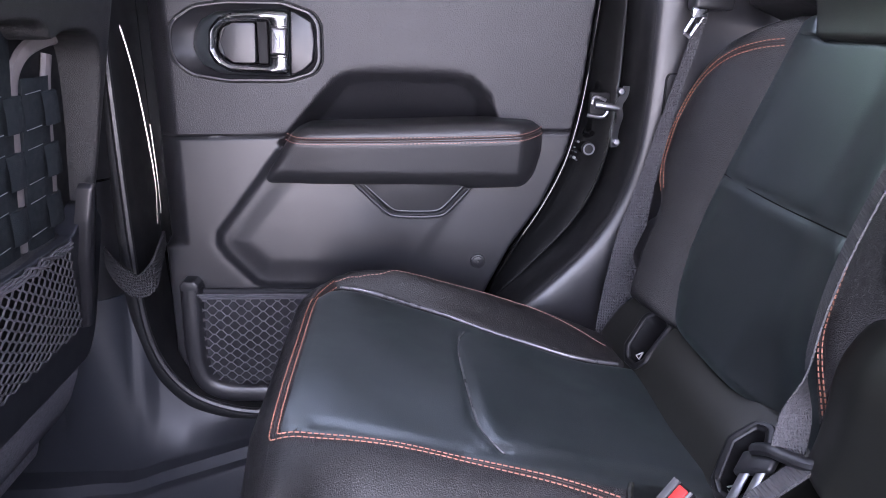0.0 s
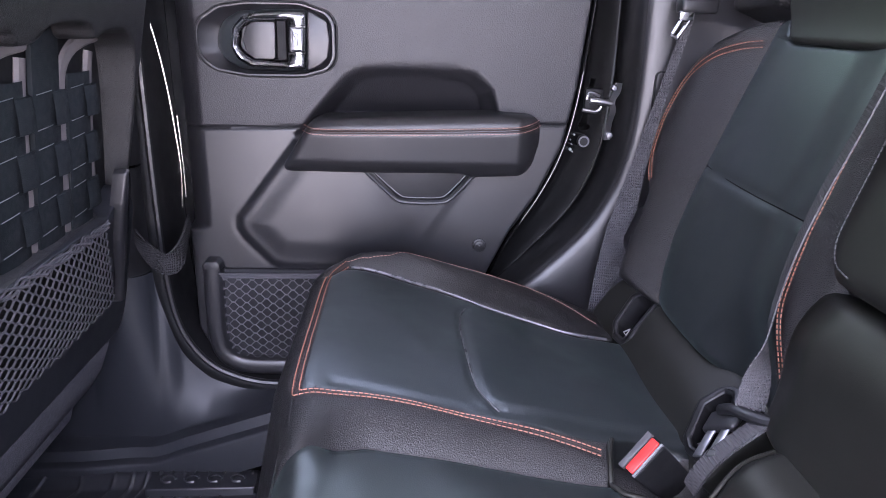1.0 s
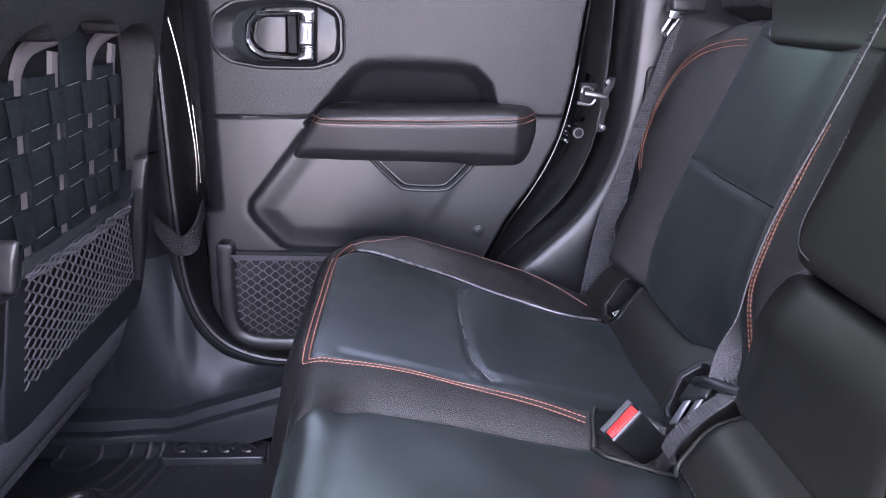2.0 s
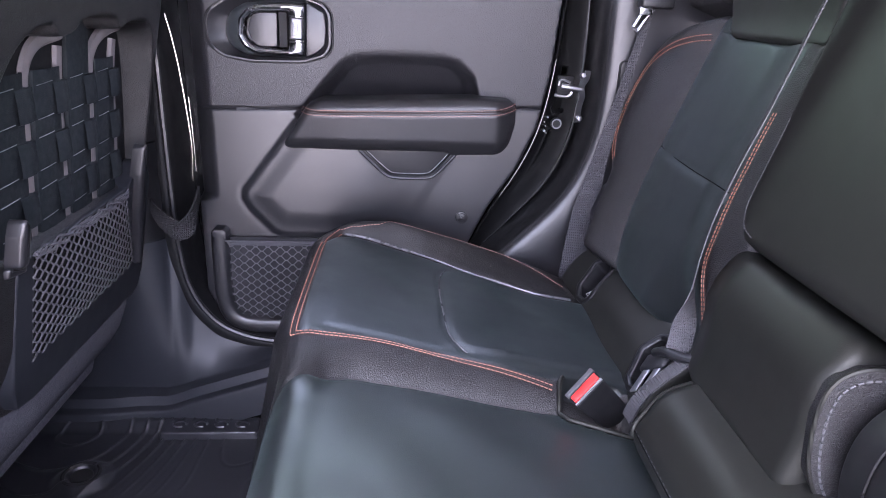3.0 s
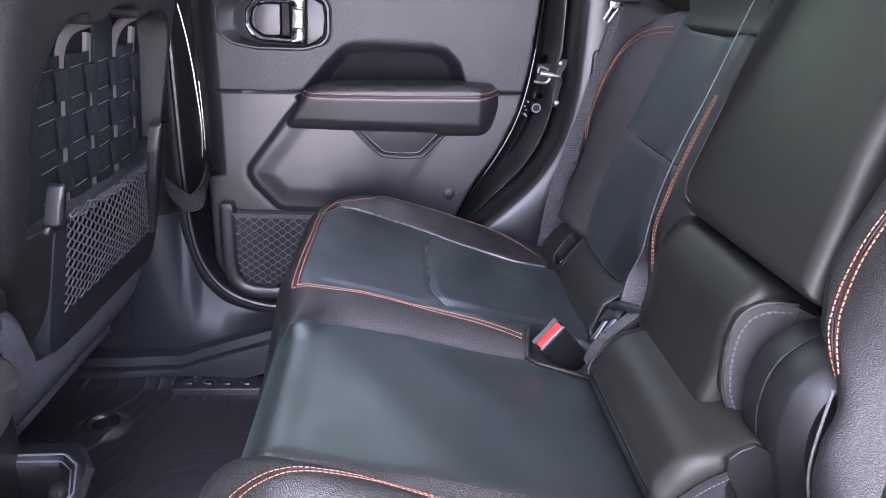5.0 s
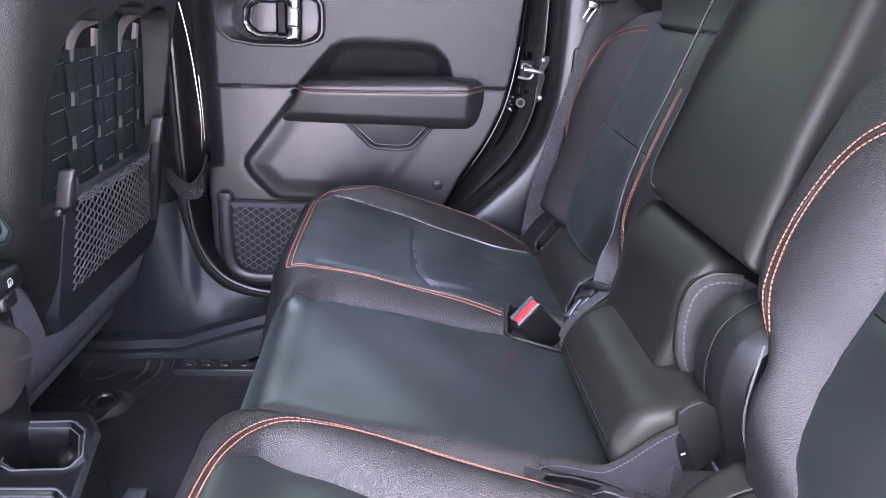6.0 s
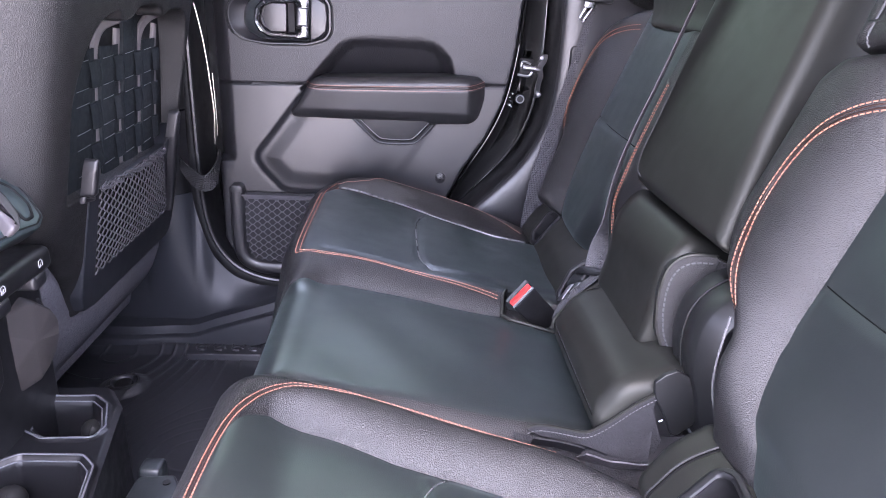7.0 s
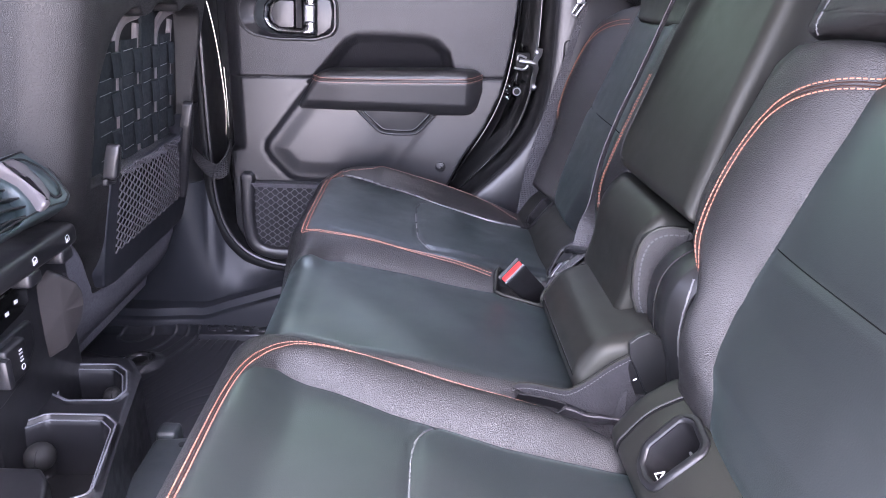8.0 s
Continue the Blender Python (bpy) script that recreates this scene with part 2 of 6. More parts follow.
def smooth_line(pts, step=0.004, rounds=3):
    """A soft curve that runs through the neighbourhood of a polyline's points."""
    p = np.asarray(pts, float)
    for _ in range(rounds):
        q = np.empty((2 * len(p), p.shape[1]))
        q[0::2] = np.r_[p[:1], p[:-1] * 0.25 + p[1:] * 0.75][: len(p)]
        q[0], q[1:-1:2], q[2:-1:2], q[-1] = p[0], p[:-1] * 0.75 + p[1:] * 0.25, p[:-1] * 0.25 + p[1:] * 0.75, p[-1]
        p = q
    return resample(p, step)


def tube(pts, r, n=6, bm=None, closed=False, flat=1.0, up=(0, 0, 1)):
    """A round or flattened cord along a line of points."""
    bm = bm or bmesh.new()
    p = [Vector(q) for q in pts]
    rings = []
    for i, q in enumerate(p):
        t = (p[(i + 1) % len(p)] - p[i - 1]) if closed else (p[min(i + 1, len(p) - 1)] - p[max(i - 1, 0)])
        t.normalize()
        a = t.cross(Vector(up))
        if a.length < 1e-4:
            a = t.cross(Vector((1, 0, 0)))
        a.normalize()
        b = a.cross(t)
        rings.append([bm.verts.new(q + r * (math.cos(k * math.tau / n) * a + flat * math.sin(k * math.tau / n) * b)) for k in range(n)])
    m = len(rings)
    for i in range(m if closed else m - 1):
        A, B = rings[i], rings[(i + 1) % m]
        for k in range(n):
            bm.faces.new((A[k], A[(k + 1) % n], B[(k + 1) % n], B[k]))
    if not closed:
        bm.faces.new(rings[0][::-1])
        bm.faces.new(rings[-1])
    return bm


def stitches(pts, pitch=0.0052, length=0.0036, r=0.0006, bm=None):
    """A row of short raised threads along a line of points."""
    bm = bm or bmesh.new()
    p = resample(pts, pitch)
    for a, b in zip(p[:-1], p[1:]):
        d = (b - a) * (length / max(1e-6, np.linalg.norm(b - a)))
        c = (a + b) / 2
        tube([c - d / 2, c - d / 4, c + d / 4, c + d / 2], r, 5, bm)
    return bm


def ribbon(pts, width, across, thick=0.0014, bm=None):
    """A flat band along points; across is the direction of its width (one, or one for each point)."""
    bm = bm or bmesh.new()
    p = [Vector(q) for q in pts]
    rows = []
    for i, q in enumerate(p):
        t = (p[min(i + 1, len(p) - 1)] - p[max(i - 1, 0)]).normalized()
        a = Vector(across[i] if isinstance(across, list) else across)
        a = (a - t * a.dot(t)).normalized() * (width[i] if isinstance(width, list) else width) / 2
        nrm = t.cross(a).normalized() * thick / 2
        rows.append([bm.verts.new(v) for v in (q - a - nrm, q + a - nrm, q + a + nrm, q - a + nrm)])
    for A, B in zip(rows[:-1], rows[1:]):
        for k in range(4):
            bm.faces.new((A[k], A[(k + 1) % 4], B[(k + 1) % 4], B[k]))
    bm.faces.new(rows[0][::-1])
    bm.faces.new(rows[-1])
    return bm


def line_distance(x, y, poly):
    """Distance of points from a 2D polyline."""
    best = np.full(np.shape(x), 9.0)
    for (ax, ay), (bx, by) in zip(poly[:-1], poly[1:]):
        dx, dy = bx - ax, by - ay
        s = np.clip(((x - ax) * dx + (y - ay) * dy) / max(1e-12, dx * dx + dy * dy), 0, 1)
        best = np.minimum(best, np.hypot(x - ax - s * dx, y - ay - s * dy))
    return best


def inside(x, y, poly):
    """Signed distance from a closed 2D outline, positive within."""
    d = line_distance(x, y, list(poly) + [poly[0]])
    odd = np.zeros(np.shape(x), bool)
    for (ax, ay), (bx, by) in zip(poly, list(poly[1:]) + [poly[0]]):
        if ay != by:
            odd ^= ((ay > y) != (by > y)) & (x < (bx - ax) * (y - ay) / (by - ay) + ax)
    return np.where(odd, d, -d)


def ease(a, b, x):
    s = np.clip((x - a) / (b - a), 0, 1)
    return s * s * (3 - 2 * s)


def groove(x, y, poly, width, depth):
    return -depth * np.exp(-(line_distance(x, y, poly) / width) ** 2)


class Pad:
    """An upholstered block: a soft-edged surface over an outline in the plane (u, v), raised along w, with a skirt below."""

    def __init__(self, origin, u, v, outline, fillet, depth, detail, step=0.005):
        self.o, self.u, self.v = (np.array(a, float) for a in (origin, u, v))
        self.w = np.cross(self.u, self.v)
        self.outline, self.fillet, self.depth, self.detail, self.step = outline, fillet, depth, detail, step

    def height(self, a, b):
        q = np.clip(inside(a, b, self.outline), 0, None)
        r = self.fillet
        k = np.clip(r - q, 0, r)
        return self.detail(a, b) - (r - np.sqrt(np.maximum(r * r - k * k, 0)))

    def at(self, a, b, lift=0.0):
        a, b = np.asarray(a, float), np.asarray(b, float)
        h = self.height(a, b) + lift
        return self.o + a[..., None] * self.u + b[..., None] * self.v + h[..., None] * self.w

    def along(self, line, lift=0.0, step=0.004):
        p = smooth_line(line, step)
        return self.at(p[:, 0], p[:, 1], lift)

    def build(self, name, mat, parent, label="", split=(), creases=()):
        """split: (name, material, test of (u, v), label) for areas of the top that become parts of their own.
        creases: lines v(u), in rising order, that the mesh follows."""
        out = np.array(self.outline)
        (a0, b0), (a1, b1) = out.min(0), out.max(0)

        def ticks(lo, hi):
            n = max(8, int((hi - lo) / self.step))
            s = np.linspace(0, 1, n)
            e = np.sin((s - 0.5) * math.pi) * 0.5 + 0.5
            return lo + (hi - lo) * (0.65 * s + 0.35 * e)
        ta, tb = ticks(a0 + 1e-5, a1 - 1e-5), (ticks(0.0, b1 - b0)) / (b1 - b0)
        ring = out.tolist() + [out[0].tolist()]
        A, B = np.empty((len(ta), len(tb))), np.empty((len(ta), len(tb)))
        spans = []
        for i, x in enumerate(ta):
            cut = [ay + (by - ay) * (x - ax) / (bx - ax) for (ax, ay), (bx, by) in zip(ring[:-1], ring[1:]) if (ax - x) * (bx - x) <= 0 and ax != bx]
            lo, hi = min(cut), max(cut)
            A[i], B[i] = x, lo + (hi - lo) * tb
            spans.append((lo, hi))
        if creases:
            lo, hi = np.array(spans).T
            fr = [np.clip((c(ta) - lo) / (hi - lo), 0.03, 0.97) for c in creases]
            at = [int(round(np.interp(f.mean(), tb, np.arange(len(tb))))) for f in fr]
            for i in range(len(ta)):
                f = np.interp(tb, [0.0] + [tb[j] for j in at] + [1.0], [0.0] + [q[i] for q in fr] + [1.0])
                B[i] = lo[i] + (hi[i] - lo[i]) * f
        P = self.at(A, B)
        n, k = A.shape
        rim = [(i, 0) for i in range(n)] + [(n - 1, j) for j in range(1, k)] + [(i, k - 1) for i in range(n - 2, -1, -1)] + [(0, j) for j in range(k - 2, 0, -1)]
        verts = P.reshape(-1, 3).tolist()
        idx = np.arange(n * k).reshape(n, k)
        faces = np.stack([idx[:-1, :-1], idx[1:, :-1], idx[1:, 1:], idx[:-1, 1:]], -1).reshape(-1, 4).tolist()
        pieces = []
        ca, cb = ((Q[:-1, :-1] + Q[1:, :-1] + Q[1:, 1:] + Q[:-1, 1:]).reshape(-1) / 4 for Q in (A, B))
        left = np.ones(len(faces), bool)
        for nm, pm, test, lb in split:
            m = test(ca, cb) & left
            left &= ~m
            pieces.append((nm, pm, [f for f, k2 in zip(faces, m) if k2], lb))
        faces = [f for f, k2 in zip(faces, left) if k2]
        prev = [idx[i, j] for i, j in rim]
        base = np.array([P[i, j] for i, j in rim])
        for f in (0.33, 0.66, 1.0):
            row = base - self.w * self.depth * f
            ids = list(range(len(verts), len(verts) + len(row)))
            verts += row.tolist()
            for j in range(len(rim)):
                j2 = (j + 1) % len(rim)
                faces.append([prev[j2], prev[j], ids[j], ids[j2]])
            prev = ids
        faces.append(prev)
        me = bpy.data.meshes.new(name)
        me.from_pydata(verts, [], faces)
        me.validate()
        me.polygons.foreach_set("use_smooth", [True] * len(me.polygons))
        me.set_sharp_from_angle(angle=radians(60))
        grid = P.reshape(-1, 3)
        whole = link(name, me, mat, parent, label)
        for nm, pm, fs, lb in pieces:
            used = sorted({i for f in fs for i in f})
            back = {v: i for i, v in enumerate(used)}
            pme = bpy.data.meshes.new(nm)
            pme.from_pydata(grid[used].tolist(), [], [[back[i] for i in f] for f in fs])
            pme.polygons.foreach_set("use_smooth", [True] * len(pme.polygons))
            link(nm, pme, pm, whole, lb)
        return whole


def seam(pad, line, parent, thread, gap=0.004, dark=True, pitch=0.0052, r=0.00062, name="stitching"):
    """A twin row of stitches on a pad, with a dark welt between them."""
    c = smooth_line(line, 0.004)
    t = np.gradient(c, axis=0)
    t /= np.maximum(1e-9, np.linalg.norm(t, axis=1))[:, None]
    nrm = np.stack([-t[:, 1], t[:, 0]], 1)
    bm = bmesh.new()
    for s in (-gap, gap):
        q = c + nrm * s
        stitches(pad.at(q[:, 0], q[:, 1], r * 0.5), pitch, pitch * 0.68, r, bm)
    part(name, bm, thread, parent, "twin rows of orange thread")
    if dark:
        bm = bmesh.new()
        for s in (-gap * 0.38, gap * 0.38):
            q = c + nrm * s
            tube(pad.at(q[:, 0], q[:, 1], -0.0002), gap * 0.20, 5, bm)
        part("welt", bm, RUST, parent, "rust-brown welt between the rows")


# ---- the car's shell ----
def slab(name, lo, hi, mat, label, category):
    ob = part(name, box(lo, hi, 0.004, 1), mat, None, label, smooth=False)
    return tagged(ob, label, category, kind="structure")


def frame_wall(name, axis, at, thick, outer, holes, mat, label):
    """An upright slab with rectangular openings cut right through it. Coordinates run along the wall and up."""
    bm = bmesh.new()
    us = sorted({outer[0], outer[2], *[h[0] for h in holes], *[h[2] for h in holes]})
    zs = sorted({outer[1], outer[3], *[h[1] for h in holes], *[h[3] for h in holes]})
    for i in range(len(us) - 1):
        for j in range(len(zs) - 1):
            u, z = (us[i] + us[i + 1]) / 2, (zs[j] + zs[j + 1]) / 2
            if any(h[0] < u < h[2] and h[1] < z < h[3] for h in holes):
                continue
            if axis == "y":
                box((us[i], at, zs[j]), (us[i + 1], at + thick, zs[j + 1]), bm=bm)
            else:
                box((at, us[i], zs[j]), (at + thick, us[i + 1], zs[j + 1]), bm=bm)
    bmesh.ops.remove_doubles(bm, verts=bm.verts[:], dist=1e-5)
    ob = part(name, bm, mat, None, label, smooth=False)
    return tagged(ob, label, "wall", kind="structure")


# unseen; made pale to reflect light through the doorway
ground = part("ground", prism([(-400, -400), (400, -400), (400, 400), (-400, 400)], "z", -0.75, -0.65), TARMAC, None, "", False)
tagged(ground, "unseen ground outside the parked car, pale enough to bounce light in", "ground", kind="structure")
# unseen hedge, added to block low sky and tint the far windows' light
xs = np.linspace(-14, 14, 160)
prof = np.linspace(0, 1, 24)
H = np.array([[(x, 5.0 - 0.5 * math.sin(math.pi * f) + 0.18 * noise.noise((x * 1.7, f * 5, 0)), -0.65 + 4.9 * min(1, f * 1.4) + 0.12 * noise.noise((x * 2.3, f * 3, 4)) - 0.0) if f < 0.72
               else (x, 5.0 + 1.2 * (f - 0.72) / 0.28, 4.25 + 0.12 * noise.noise((x * 2.3, f * 3, 4))) for f in prof] for x in xs])
ob = sheet("backdrop_hedge", H, HEDGE)
tagged(ob, "unseen green hedge added beyond the far side to shape window reflections", "hedge", kind="structure")
slab("floor", (-1.75, -0.42, -0.09), (1.35, 1.14, -0.012), CARPET, "black carpeted car floor under the mats", "floor")
slab("ceiling", (-1.45, -0.44, 1.38), (1.40, 1.23, 1.43), LINING, "unseen roof lining, grey enough to bounce fill light down", "ceiling")
# unseen openings, sized to balance the light in the cabin
frame_wall("wall_near", "y", -0.44, 0.05, (-1.75, -0.3, 1.40, 1.38),
           [(-0.50, 0.06, 0.66, 1.34), (-1.30, 0.95, -0.85, 1.30), (0.75, 0.82, 1.3, 1.30)], TRIM, "black body side with the open rear doorway")
frame_wall("wall_far", "y", 1.18, 0.05, (-1.75, -0.3, 1.40, 1.38),
           [(-0.31, 0.93, 0.47, 1.32), (-1.40, 0.98, -0.80, 1.30), (0.70, 0.98, 1.3, 1.30)], GLOSS, "black outer body side with window openings")
frame_wall("wall_front", "x", -1.80, 0.05, (-0.44, -0.3, 1.23, 1.38), [(-0.38, 1.00, 1.17, 1.36)], TRIM, "dark bulkhead below the windscreen opening")
frame_wall("wall_rear", "x", 1.40, 0.05, (-0.44, -0.3, 1.23, 1.38), [(-0.35, 0.70, 1.14, 1.33)], TRIM, "dark tailgate with its window opening")

# body side round the far door: a ring with an aperture, seen as black trim and a rubber seal
APERTURE = [(-0.312, 0.99), (-0.312, 0.60), (-0.310, 0.37), (-0.296, 0.26), (-0.25, 0.188), (-0.187, 0.157), (-0.12, 0.147), (0.10, 0.150),
            (0.21, 0.215), (0.275, 0.315), (0.352, 0.385), (0.432, 0.468), (0.474, 0.565), (0.485, 0.69), (0.480, 0.99)]


def aperture_ring():
    inner = smooth_line(APERTURE, 0.012)
    c = np.array([0.08, 0.62])
    outer = inner + (inner - c) / np.linalg.norm(inner - c, axis=1)[:, None] * 0.03
    rows = []
    for y, push in ((1.175, -0.012), (1.10, -0.006), (1.078, 0.0), (1.070, 0.006), (1.068, 0.016)):
        q = inner + (inner - c) / np.linalg.norm(inner - c, axis=1)[:, None] * push
        rows.append(np.c_[q[:, 0], np.full(len(q), y), q[:, 1]])
    rows.append(np.c_[outer[:, 0], np.full(len(outer), 1.075), outer[:, 1]])
    return rows


ob = sheet("wall_door_frame", aperture_ring(), BLACK, None, "")
tagged(ob, "black frame round the rear door", "door frame", kind="structure")
line = smooth_line(APERTURE, 0.01)
line = line[:int(0.62 * len(line))]
ob = part("trim_door_seal", tube(np.c_[line[:, 0], 1.066 + 0.026 * ease(0.12, 0.26, line[:, 0]), line[:, 1]], 0.0058, 8, up=(0, 1, 0)), SEAL)
tagged(ob, "black rubber seal round the rear door opening", "seal", kind="structure")

# ---- far rear door ----
door = thing("door_1", (0.08, 1.12, 0.13), "closed rear door with grey plastic panel and leather armrest", "door", kind="structure")
DY = 1.110
PANEL = [(-0.276, 0.99), (-0.276, 0.24), (-0.248, 0.18), (-0.185, 0.144), (-0.12, 0.134), (0.10, 0.137), (0.18, 0.20), (0.235, 0.30),
         (0.262, 0.358), (0.296, 0.428), (0.346, 0.505), (0.381, 0.586), (0.400, 0.69), (0.412, 0.83), (0.420, 0.99)]
RECESS = [(-0.075, 0.60), (0.008, 0.700), (0.030, 0.714), (0.074, 0.719), (0.19, 0.718), (0.222, 0.708), (0.248, 0.680), (0.262, 0.63), (0.262, 0.60)]
BULGE = [(-0.080, 0.600), (-0.188, 0.458), (-0.190, 0.437), (-0.178, 0.415), (-0.134, 0.368), (-0.115, 0.360), (0.02, 0.357), (0.10, 0.365),
         (0.135, 0.40), (0.262, 0.600)]


def soften(poly, width):
    """A closed outline with its corners rounded away over a width."""
    p = resample(list(poly) + [poly[0]], 0.002)[:-1]
    k = max(1, int(width / 0.004))
    for _ in range(2):
        p = sum(np.roll(p, s, 0) for s in range(-k, k + 1)) / (2 * k + 1)
    return [tuple(v) for v in p]


BEZ = soften([(-0.235, 0.742), (-0.235, 0.768), (-0.228, 0.784), (-0.196, 0.805), (-0.150, 0.812), (-0.064, 0.813), (-0.020, 0.799), (-0.0095, 0.782), (-0.0095, 0.728), (-0.020, 0.711), (-0.060, 0.699),
              (-0.154, 0.698), (-0.205, 0.706), (-0.229, 0.724)], 0.012)


def door_depth(x, z):
    """How far the door panel stands towards the cabin."""
    d = np.zeros(np.shape(x))
    d -= 0.034 * ease(-0.233, -0.285, x) * ease(0.430, 0.442, z)
    d -= 0.004 * ease(-0.262, -0.285, x)
    q = inside(x, z, RECESS)
    d -= ease(-0.010, 0.022, q) * (0.008 + 0.050 * np.clip((0.716 - z) / 0.080, 0, 1))
    d -= 0.035 * ease(0.004, 0.008, inside(x, z, BEZ))
    q = inside(x, z, BULGE)
    d += (ease(-0.010, 0.016, q) * 0.0065 + 0.0045 * ease(0.016, 0.058, q)) * (1 - 0.75 * ease(0.04, 0.13, x))
    d += groove(x, z, BULGE[:6], 0.006, 0.0022)
    seam_line = [(-0.30, 0.609), (-0.06, 0.615), (0.40, 0.627)]
    d += groove(x, z, seam_line, 0.0022, 0.004)
    d -= 0.05 * ease(0.006, -0.010, inside(x, z, PANEL))
    return d


def door_skin(name, z0, z1, mat):
    xs, zs = np.arange(-0.276, 0.4205, 0.0029), np.linspace(z0, z1, int((z1 - z0) / 0.003))
    X, Z = np.meshgrid(xs, zs, indexing="ij")
    lo = np.interp(Z, [p[1] for p in PANEL[8:]], [p[0] for p in PANEL[8:]])
    lo = np.where(Z < 0.358, np.interp(Z, [0.137, 0.20, 0.30, 0.358], [0.10, 0.18, 0.235, 0.262]), lo)
    left = np.interp(Z, [0.134, 0.144, 0.18, 0.24, 0.99], [-0.12, -0.185, -0.248, -0.276, -0.276])
    X = np.clip(X, left, lo)
    P = np.stack([X, DY - door_depth(X, Z), Z], -1)
    return sheet(name, P, mat, door)


door_skin("upper_panel", 0.6165, 0.872, DOOR_PLASTIC)
door_skin("lower_panel", 0.1345, 0.6165, DOOR_SMOOTH)
bm = prism(rounded([(-0.31, 0.878), (-0.31, 0.22), (-0.22, 0.12), (0.12, 0.11), (0.30, 0.33), (0.45, 0.5), (0.475, 0.62), (0.475, 0.878)], 0.03), "y", 1.196, 1.176, 0.004, 2)
part("door_shell", bm, GLOSS, door, "glossy black painted door shell")
rear_in = np.array([(0.262, 0.352), (0.296, 0.424), (0.346, 0.502), (0.383, 0.586), (0.402, 0.69), (0.414, 0.83), (0.417, 0.876)])
rear_out = np.array([(0.272, 0.318), (0.350, 0.392), (0.426, 0.472), (0.466, 0.567), (0.477, 0.69), (0.473, 0.83), (0.472, 0.876)])
rows = []
for f, y in ((-0.02, 1.150), (-0.02, 1.117), (0.0, 1.1135), (0.03, 1.1125), (0.06, 1.1135), (0.09, 1.117), (0.13, 1.121), (0.30, 1.126), (0.55, 1.132), (0.80, 1.138), (0.85, 1.1375), (0.88, 1.1375), (0.91, 1.1395), (0.925, 1.144), (0.93, 1.175)):
    c = smooth_line(rear_in * (1 - f) + rear_out * f, 0.004)
    c = np.stack([np.interp(np.linspace(0, 1, 90), np.linspace(0, 1, len(c)), c[:, k]) for k in (0, 1)], 1)
    rows.append(np.c_[c[:, 0], np.full(90, y), c[:, 1]])
sheet("door_edge", rows, GLOSS, door, "black painted rear edge of the door")
# thin bright metal lines that stand in for reflections on the shell's front edge
for pts, r in (([(-0.313, 1.115, 0.80), (-0.301, 1.115, 0.753), (-0.290, 1.115, 0.683), (-0.283, 1.115, 0.60), (-0.279, 1.115, 0.535), (-0.284, 1.115, 0.470)], 0.0020),
               ([(-0.3135, 1.098, 0.83), (-0.3120, 1.098, 0.66), (-0.3105, 1.098, 0.56), (-0.3095, 1.098, 0.464)], 0.0016),
               ([(-0.276, 1.109, 0.630), (-0.2735, 1.109, 0.55), (-0.274, 1.109, 0.490)], 0.0014)):
    part("edge_glint_line", tube(smooth_line(pts, 0.01), r, 8, up=(0, 1, 0)), EDGE_GLINT, door, "bright metal line standing in for a reflection on the door edge")

# armrest
ARM = rounded([(-0.106, 0.545), (0.20, 0.546), (0.215, 0.540), (0.318, 0.543), (0.332, 0.60), (0.330, 0.644), (0.26, 0.648), (-0.03, 0.637), (-0.053, 0.627)],
              [0.012, 0.01, 0.01, 0.03, 0.03, 0.022, 0.02, 0.02, 0.01])
ARMSEAM = [(-0.062, 0.6215), (-0.050, 0.6180), (-0.03, 0.6165), (0.14, 0.6195), (0.27, 0.6240), (0.30, 0.6265), (0.331, 0.6330)]
AP = Pad((0, 1.046, 0), (1, 0, 0), (0, 0, 1), ARM, 0.015, 0.07,
         lambda x, z: -0.22 * np.clip(z - 0.622, 0, 1) + 0.16 * np.clip(np.minimum(z, 0.618) - 0.585, -0.03, 1) - 0.008 * ease(0.02, -0.09, x) - 0.026 * ease(0.288, 0.335, x) - 0.010 * ease(0.572, 0.545, z) + groove(x, z, ARMSEAM, 0.004, 0.002), 0.0026)
armrest = AP.build("armrest", PAD_VINYL, door, "padded black leather armrest with orange stitching")
seam(AP, ARMSEAM, armrest, PALE, 0.0046, pitch=0.0060, r=0.0006)

# pull cup below the armrest: a dark raised block in place of its shaded hollow
CUP = rounded([(0.036, 0.556), (0.090, 0.502), (0.104, 0.4965), (0.168, 0.4965), (0.181, 0.503), (0.228, 0.556)], 0.012)
cup = part("pull_cup", prism(CUP, "y", 1.11, 1.081, 0.006, 3), TRIM_DARK, door, "dark raised block standing in for the shaded pull cup, with a bright edge line")
part("rim_line", tube([(x, 1.0805, z) for x, z in smooth_line([(0.049, 0.548), (0.095, 0.505), (0.107, 0.501), (0.165, 0.501), (0.177, 0.506), (0.214, 0.548)], 0.004)], 0.0010, 6), GREY_PLASTIC, cup)
part("outer_rim", tube([(x, 1.086, z) for x, z in smooth_line([(0.030, 0.552), (0.085, 0.498), (0.101, 0.490), (0.171, 0.490), (0.187, 0.498), (0.234, 0.552)], 0.004)], 0.0030, 8), DOOR_SMOOTH, cup)

# handle: bezel, bowl, chrome pull
def inset(poly, d):
    c = np.mean(np.array(poly), 0)
    p = np.array(poly) - c
    return [tuple(c + v * (1 - d / max(1e-6, np.linalg.norm(v)))) for v in p]


def loop(outline, rows, n=72):
    """Rings of an outline at (scale about its middle, y)."""
    p = resample(list(outline) + [outline[0]], 0.002)[:-1]
    c = p.mean(0)
    return [[(c[0] + (x - c[0]) * k, y, c[1] + (z - c[1]) * k) for x, z in p] for k, y in rows]


